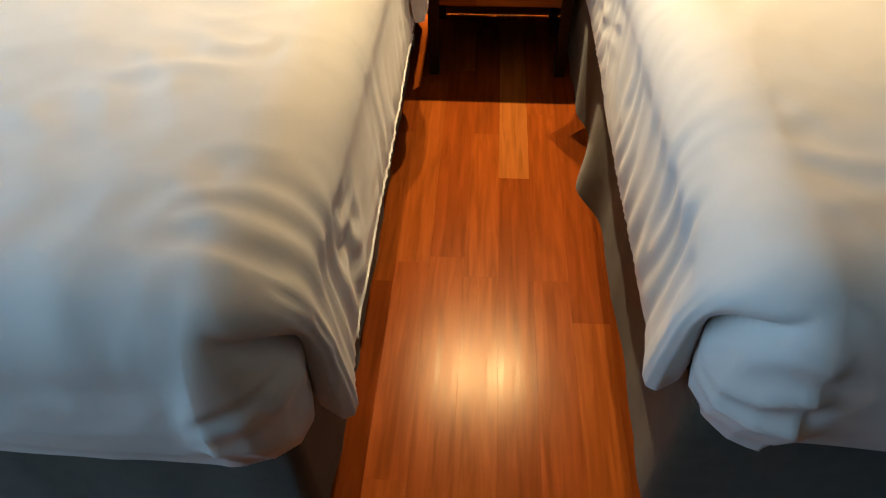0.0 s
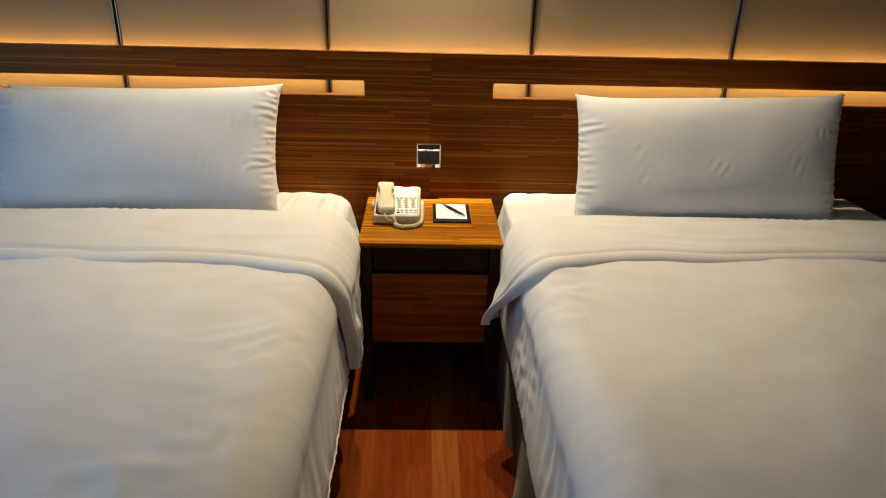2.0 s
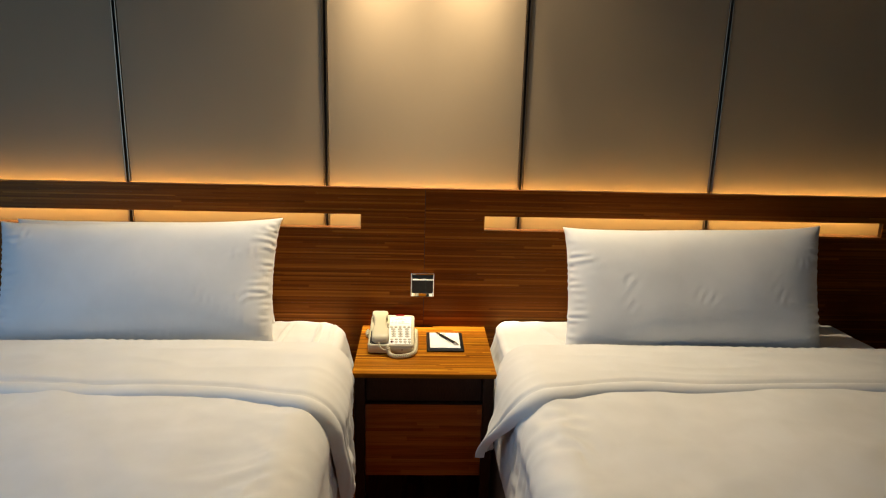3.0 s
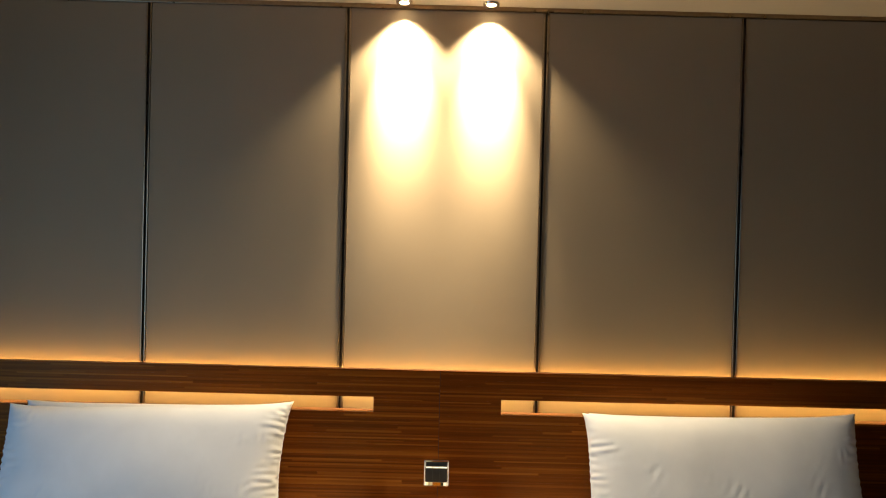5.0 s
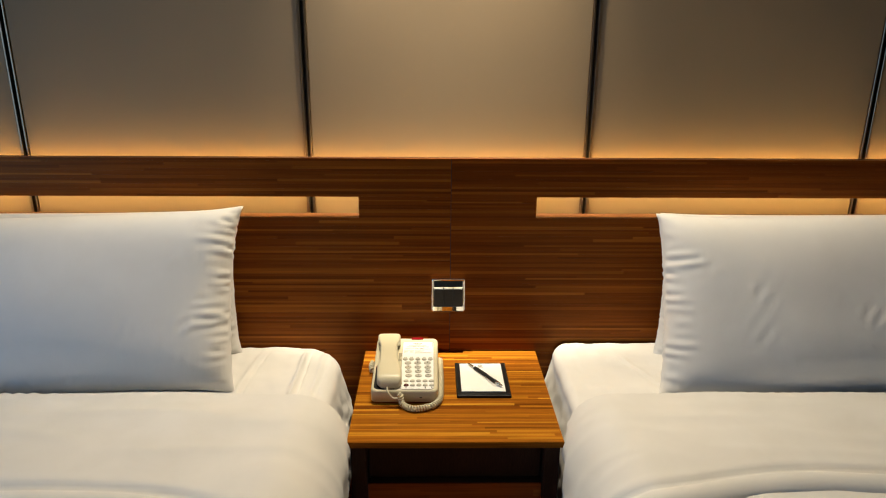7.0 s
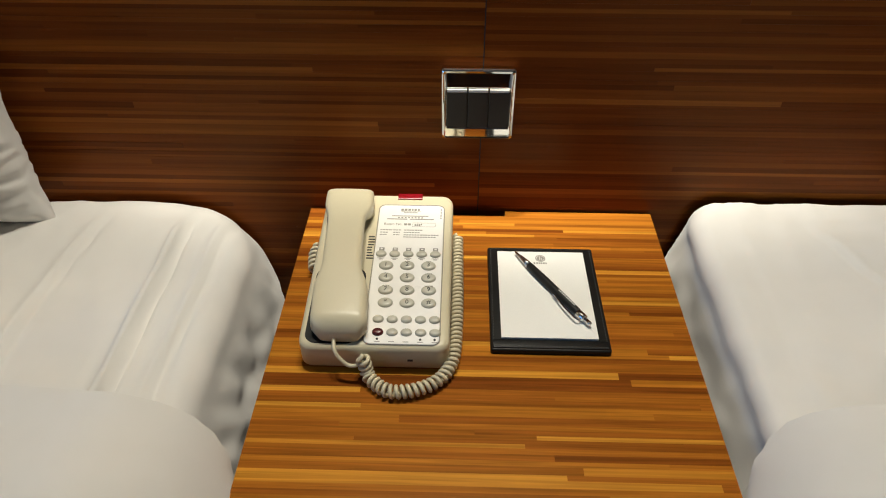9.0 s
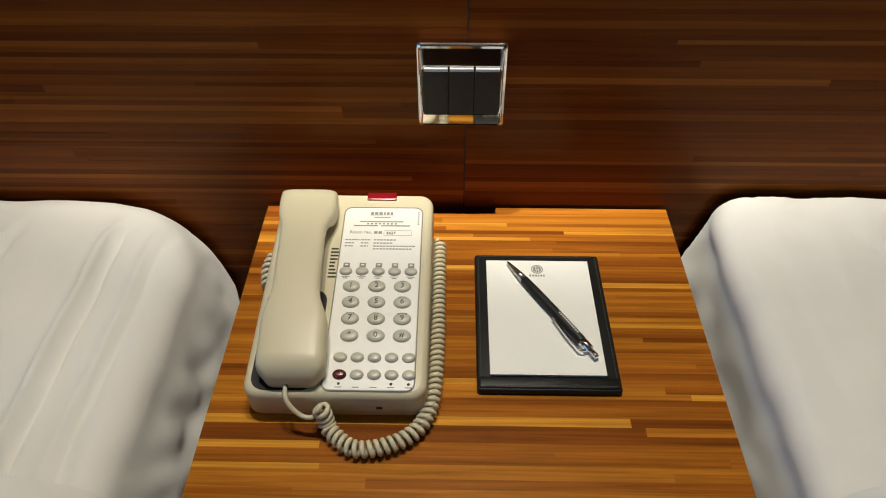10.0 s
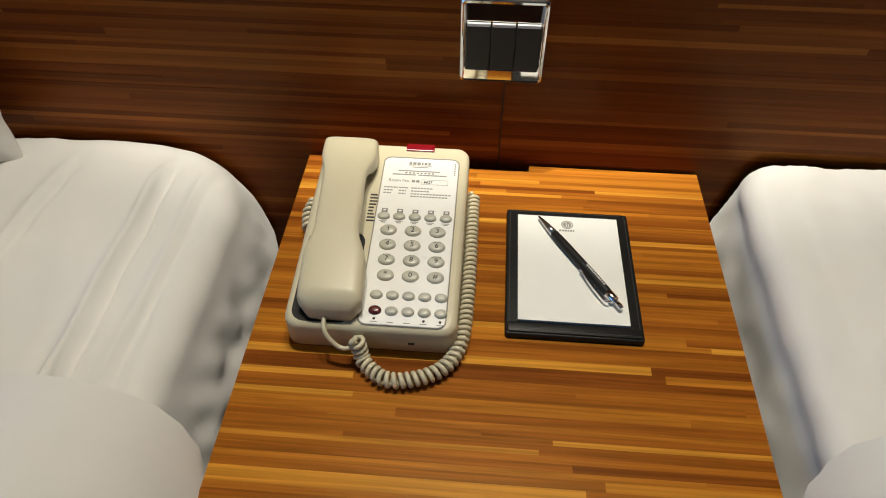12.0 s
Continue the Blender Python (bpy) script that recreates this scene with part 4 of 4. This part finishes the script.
for x0, x1, y, h in ((-0.0755, -0.0480, -0.1030, 0.0003), (-0.0755, -0.0480, -0.1092, 0.0003)):
    print_bar(x0, x1, y, h)
for x in (-0.0755, -0.0480):
    print_bar(x - 0.00015, x + 0.00015, -0.1061, 0.0062)
for y, spans in ((-0.1150, ((-0.1130, -0.0990), (-0.0975, -0.0870), (-0.0850, -0.0620))), (-0.1190, ((-0.1130, -0.1040), (-0.0975, -0.0900), (-0.0850, -0.0660))), (-0.1228, ((-0.1130, -0.1050), (-0.0975, -0.0900), (-0.0850, -0.0440))), (-0.1262, ((-0.0850, -0.0470),))):
    for x0, x1 in spans:
        x = x0
        while x < x1 - 0.001:
            print_bar(x, min(x1, x + 0.0026), y, 0.0013)
            x += 0.0032
for k in range(7):
    print_bar(-0.0425, -0.0410, -0.0790 - k * 0.0026, 0.0015)
for c in range(5):
    x = lerp(-0.1085, -0.0465, c / 4)
    print_bar(x - 0.0040, x + 0.0040, -0.1597, 0.0007)
    print_bar(x - 0.0022, x + 0.0022, -0.1613, 0.0010)
    x = lerp(-0.1025, -0.0430, c / 4)
    print_bar(x - 0.0030, x + 0.0030, -0.2740, 0.0007)
part("jack", box(-0.071, -0.0655, -0.2821, -0.2811, PB + 0.016, PB + 0.0185), ink, phone)


# coiled cord
def along(path, n):
    """Even steps along a smooth line through the places."""
    P = [Vector(p) for p in path]
    out = []
    for a in range(len(P) - 1):
        p0, p1, p2, p3 = P[max(a - 1, 0)], P[a], P[a + 1], P[min(a + 2, len(P) - 1)]
        for k in range(24):
            t = k / 24
            out.append(0.5 * ((2 * p1) + (p2 - p0) * t + (2 * p0 - 5 * p1 + 4 * p2 - p3) * t * t + (3 * p1 - p0 - 3 * p2 + p3) * t ** 3))
    out.append(P[-1])
    ds = [0.0]
    for a, b in zip(out, out[1:]):
        ds.append(ds[-1] + (b - a).length)
    res, j = [], 0
    for k in range(n):
        s = ds[-1] * k / (n - 1)
        while j < len(ds) - 2 and ds[j + 1] < s:
            j += 1
        f = (s - ds[j]) / max(1e-9, ds[j + 1] - ds[j])
        res.append(out[j].lerp(out[j + 1], min(1, f)))
    return res, ds[-1]


def coil(path, radius, pitch, wire, sides=6):
    base, length = along(path, 400)
    turns = length / pitch
    n = int(turns * 12)
    pts = []
    up = Vector((0, 0, 1))
    for k in range(n):
        f = k / (n - 1) * 398
        i = int(f)
        c = base[i].lerp(base[i + 1], f - i)
        d = (base[min(i + 4, 399)] - base[max(i - 3, 0)]).normalized()
        a = (up - d * up.dot(d)).normalized()
        b = d.cross(a)
        t = 2 * math.pi * turns * k / (n - 1)
        pts.append(c + (a * math.cos(t) + b * math.sin(t)) * radius)
    return tube(pts, wire, sides)


CZ = PB + 0.0082
cord = [(-0.1185, -0.2885, CZ + 0.022), (-0.1150, -0.290, CZ + 0.018), (-0.1120, -0.294, CZ + 0.004), (-0.106, -0.302, CZ), (-0.088, -0.3145, CZ), (-0.066, -0.3135, CZ), (-0.044, -0.304, CZ), (-0.030, -0.288, CZ), (-0.0225, -0.260, CZ), (-0.0205, -0.195, CZ), (-0.0210, -0.125, CZ), (-0.0215, -0.070, CZ)]
part("coiled_cord", coil(cord, 0.0056, 0.0062, 0.0023), ivory, phone, "ivory coiled handset cord", True)
lead, _ = along([(-0.1465, -0.265, PB + 0.044), (-0.1445, -0.2860, PB + 0.036), (-0.133, -0.2935, PB + 0.024), (-0.1225, -0.2945, PB + 0.023), (-0.1180, -0.2900, PB + 0.028)], 40)
part("cord_lead", tube(lead, 0.0021, 8), ivory, phone, "", True)
part("cord_end", coil([(-0.1925, -0.105, PB + 0.018), (-0.1955, -0.120, PB + 0.016), (-0.1925, -0.140, PB + 0.012)], 0.0056, 0.0064, 0.0022), ivory, phone, "", True)

# ---- notepad holder, pad and pen ----
holder = thing("notepad_holder", (0.082, -0.171, NZ), "black stitched leather notepad holder on the nightstand", "notepad holder")
hx0, hx1, hy0, hy1 = 0.0165, 0.1465, -0.2555, -0.0865
part("board", prism(rounded(hx0, hx1, hy0, hy1, 0.003, 4), NZ, NZ + 0.0072, 0.002, 3), leather, holder, "", True)
part("raised_border", prism(rounded(hx0 + 0.002, hx1 - 0.002, hy0 + 0.002, hy0 + 0.0135, 0.002, 3), NZ + 0.006, NZ + 0.0092, 0.001, 2), leather, holder, "", True)
for k in range(30):
    x = lerp(hx0 + 0.006, hx1 - 0.006, k / 29)
    part("stitch", box(x - 0.0015, x + 0.0015, hy0 + 0.0036, hy0 + 0.0044, NZ + 0.009, NZ + 0.0097), thread, holder)
    if k < 29:
        part("stitch", box(x - 0.0012, x + 0.0016, hy1 - 0.0040, hy1 - 0.0033, NZ + 0.007, NZ + 0.0077), thread, holder)
for k in range(36):
    y = lerp(hy0 + 0.016, hy1 - 0.006, k / 35)
    part("stitch", box(hx1 - 0.0040, hx1 - 0.0033, y - 0.0014, y + 0.0014, NZ + 0.007, NZ + 0.0077), thread, holder)
    part("stitch", box(hx0 + 0.0033, hx0 + 0.0040, y - 0.0014, y + 0.0014, NZ + 0.007, NZ + 0.0077), thread, holder)
pad = thing("notepad", (0.081, -0.169, NZ + 0.0072), "small white blank notepad in the leather holder", "notepad")
PT = NZ + 0.0105
part("sheets", box(0.0285, 0.1335, -0.2405, -0.0985, NZ + 0.0072, PT - 0.0004), paper, pad)
part("top_sheet", box(0.0282, 0.1337, -0.2407, -0.0983, PT - 0.0003, PT), paper, pad)
bml = bmesh.new()
ring_o = [(0.0805 + 0.0062 * math.cos(a), -0.1105 + 0.0062 * math.sin(a)) for a in [2 * math.pi * k / 28 for k in range(28)]]
ring_i = [(0.0805 + 0.0050 * math.cos(a), -0.1105 + 0.0050 * math.sin(a)) for a in [2 * math.pi * k / 28 for k in range(28)]]
vo = [bml.verts.new((x, y, PT + 0.0002)) for x, y in ring_o]
vi = [bml.verts.new((x, y, PT + 0.0002)) for x, y in ring_i]
for k in range(28):
    bml.faces.new((vo[k], vo[(k + 1) % 28], vi[(k + 1) % 28], vi[k]))
part("emblem_ring", bml, ink_grey, pad)
part("emblem_disc", prism([(0.0805 + 0.0043 * math.cos(a), -0.1105 + 0.0043 * math.sin(a)) for a in [2 * math.pi * k / 24 for k in range(24)]], PT, PT + 0.0002), ink_grey, pad)
part("emblem_bar", box(0.0791, 0.0799, -0.1136, -0.1074, PT + 0.0002, PT + 0.0004), paper, pad)
part("emblem_bar", box(0.0813, 0.0821, -0.1136, -0.1096, PT + 0.0002, PT + 0.0004), paper, pad)
for x0, x1 in ((0.0718, 0.0738), (0.0750, 0.0772), (0.0780, 0.0800), (0.0808, 0.0822), (0.0832, 0.0852), (0.0862, 0.0876)):
    part("printed_mark", box(x0, x1, -0.1205, -0.1180, PT, PT + 0.0002), ink_grey, pad)
pen = thing("ballpoint_pen", (0.088, -0.166, PT), "black ballpoint pen with silver tip and clip", "pen")
P0, P1 = Vector((0.0500, -0.1040, PT + 0.0040)), Vector((0.1260, -0.2245, PT + 0.0052))


def pen_piece(name, marks, mat, label=""):
    part(name, tube([P0.lerp(P1, t) for t, r in marks], [r for t, r in marks], 20), mat, pen, label, True)


pen_piece("tip", [(0.0, 0.0009), (0.01, 0.0014), (0.08, 0.0027), (0.15, 0.0037), (0.205, 0.0042)], satin_metal, "tapered silver tip")
pen_piece("barrel", [(0.206, 0.0042), (0.21, 0.0044), (0.35, 0.0050), (0.55, 0.0051), (0.75, 0.0049), (0.845, 0.0047), (0.85, 0.0045)], rubber, "black barrel")
pen_piece("collar", [(0.851, 0.0045), (0.856, 0.0047), (0.925, 0.0046), (0.93, 0.0040)], chrome, "silver collar")
pen_piece("button", [(0.931, 0.0028), (0.985, 0.0028), (0.997, 0.0024), (1.0, 0.0015)], chrome)
axis = (P1 - P0).normalized()
off = Vector((axis.y, -axis.x, 0)).normalized()
clip = [P0.lerp(P1, t) + off * o + Vector((0, 0, z)) for t, o, z in ((0.92, 0.0045, 0.001), (0.905, 0.0085, 0.001), (0.86, 0.0092, 0.001), (0.75, 0.0086, 0.001), (0.64, 0.0068, 0.001), (0.605, 0.0062, 0.0015), (0.59, 0.0075, 0.0015))]
cl, _ = along(clip, 40)
part("clip", tube(cl, 0.0011, 8), chrome, pen, "curved chrome clip", True)
turn_pen = math.degrees(math.atan2(axis.y, axis.x))
for k in range(11):
    t = 0.60 + 0.019 * k
    c = P0.lerp(P1, t)
    mark = box(-0.0009, 0.0009, -0.0009, 0.0009, -0.0002, 0.0002)
    mark.transform(Matrix.Translation(c + Vector((0, 0, 0.00495)) - off * 0.0008) @ pose(0, 0, 0, 0, 0, turn_pen))
    part("printed_mark", mark, window_white, pen)


# ---- wood strips of headboard and nightstand, floor planks ----
rng = random.Random(11)
CUBE = bpy.data.meshes.new("strip")
cb = bmesh.new()
bmesh.ops.create_cube(cb, size=1)
cb.to_mesh(CUBE)
cb.free()


def shared_cube(mat):
    me = CUBE.copy()
    me.materials.append(mat)
    return me


strip_cube, plank_cube = shared_cube(wood_piece), shared_cube(plank_piece)
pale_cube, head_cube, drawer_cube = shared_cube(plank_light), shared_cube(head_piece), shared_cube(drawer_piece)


def piece(name, mesh, parent, x0, x1, y0, y1, z0, z1):
    ob = new(name, mesh)
    ob.parent = parent
    ob.location = Vector(((x0 + x1) / 2, (y0 + y1) / 2, (z0 + z1) / 2)) - base_of(parent)
    ob.scale = (x1 - x0, y1 - y0, z1 - z0)
    return ob


def boxes_mesh(boxes, mat):
    verts, faces = [], []
    for x0, x1, y0, y1, z0, z1 in boxes:
        k = len(verts)
        verts += [(x0, y0, z0), (x1, y0, z0), (x1, y1, z0), (x0, y1, z0), (x0, y0, z1), (x1, y0, z1), (x1, y1, z1), (x0, y1, z1)]
        faces += [(k, k + 3, k + 2, k + 1), (k + 4, k + 5, k + 6, k + 7), (k, k + 1, k + 5, k + 4), (k + 1, k + 2, k + 6, k + 5), (k + 2, k + 3, k + 7, k + 6), (k + 3, k, k + 4, k + 7)]
    me = bpy.data.meshes.new("field")
    me.from_pydata(verts, [], faces)
    me.materials.append(mat)
    return me


def rows_between(a, b, low, high):
    out = [a]
    while out[-1] < b:
        out.append(out[-1] + rng.uniform(low, high))
    k = (b - a) / (out[-1] - a)
    return [a + (v - a) * k for v in out]


def runs_between(a, b, low, high):
    out = [a, a + rng.uniform(0.15, 1.0) * high]
    while out[-1] < b:
        out.append(out[-1] + rng.uniform(low, high))
    out[-1] = b
    if len(out) > 2 and out[-2] >= b - 0.01:
        out.pop(-2)
    return out


# headboard strips: rows of uneven height, broken into uneven lengths
field = []
for spans in (((-HX, HX, 0.02, SLOT_B),), ((-HX, HX, SLOT_T, HB_TOP),), ((SLOT_L, SLOT_R, SLOT_B, SLOT_T),), ((-HX, -1.72, SLOT_B, SLOT_T),), ((1.72, HX, SLOT_B, SLOT_T),)):
    for X0, X1, Z0, Z1 in spans:
        for z0, z1 in zip(*(lambda r: (r, r[1:]))(rows_between(Z0, Z1, 0.0042, 0.0082))):
            halves = ((X0, 0.0045), (0.0058, X1)) if X0 < 0 < X1 else ((X0, X1),)
            for h0, h1 in halves:
                run = runs_between(h0, h1, 0.25, 0.95)
                for a, b in zip(run, run[1:]):
                    y = rng.uniform(-0.0002, 0.0002)
                    if 0.60 < z0 < 0.985 and a < 0.5 and b > -0.5 and Z0 < 0.5:
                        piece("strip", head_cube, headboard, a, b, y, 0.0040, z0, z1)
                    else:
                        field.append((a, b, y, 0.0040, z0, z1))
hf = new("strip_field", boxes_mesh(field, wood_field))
hf.parent = headboard
hf.location = -base_of(headboard)
tagged(hf, kind="stuff")

# nightstand top and drawer front
rows = rows_between(NY0, NY1 - 0.010, 0.0048, 0.0092)
for a, b in zip(rows, rows[1:]):
    run = runs_between(NX0, NX1, 0.16, 0.55)
    for p, q in zip(run, run[1:]):
        piece("strip", strip_cube, stand, p, q, a, b, NZ - 0.0045, NZ + rng.uniform(-0.00012, 0.0))
rows = rows_between(0.2405, 0.4955, 0.010, 0.020)
for a, b in zip(rows, rows[1:]):
    run = runs_between(NX0 + 0.041, NX1 - 0.041, 0.16, 0.45)
    for p, q in zip(run, run[1:]):
        piece("strip", drawer_cube, drawer, p, q, NY0 + 0.0115 + rng.uniform(0.0, 0.0001), NY0 + 0.016, a, b)
for p, q in ((NX0, -0.036), (0.042, NX1)):
    piece("strip", strip_cube, stand, p, q, NY1 - 0.010, NY1, NZ - 0.0045, NZ)
piece("strip", strip_cube, stand, NX0 - 0.0005, NX1 + 0.0005, NY0 - 0.0035, NY0, NZ - 0.014, NZ - 0.0002)

# floor planks
floor = thing("floor", (0, -1.5, 0), "glossy reddish-brown wooden plank floor", "floor", kind="structure")
far = []
PW = 0.0845
for c in range(0, 70):
    x0 = 0.0195 + (c - 33) * PW
    x1 = min(x0 + PW - 0.0002, XR)
    if x0 < XL or x0 > XR - 0.01:
        continue
    first = -0.9565 if c == 33 else -rng.uniform(0.05, 0.9)
    ys = [WALL_Y, first]
    while ys[-1] > YB:
        ys.append(ys[-1] - rng.uniform(0.55, 1.15))
    ys[-1] = YB
    for a, b in zip(ys, ys[1:]):
        top = rng.uniform(-0.0004, 0.0)
        if abs((x0 + x1) / 2) < 0.8 and a > -3.2:
            piece("plank", pale_cube if (c == 33 and a > 0) else plank_cube, floor, x0, x1, b + 0.0002, a, -0.014, top)
        else:
            far.append((x0, x1, b + 0.0002, a, -0.014, top))
ff = new("plank_field", boxes_mesh(far, plank_field))
ff.parent = floor
ff.location = -base_of(floor)
tagged(ff, kind="stuff")
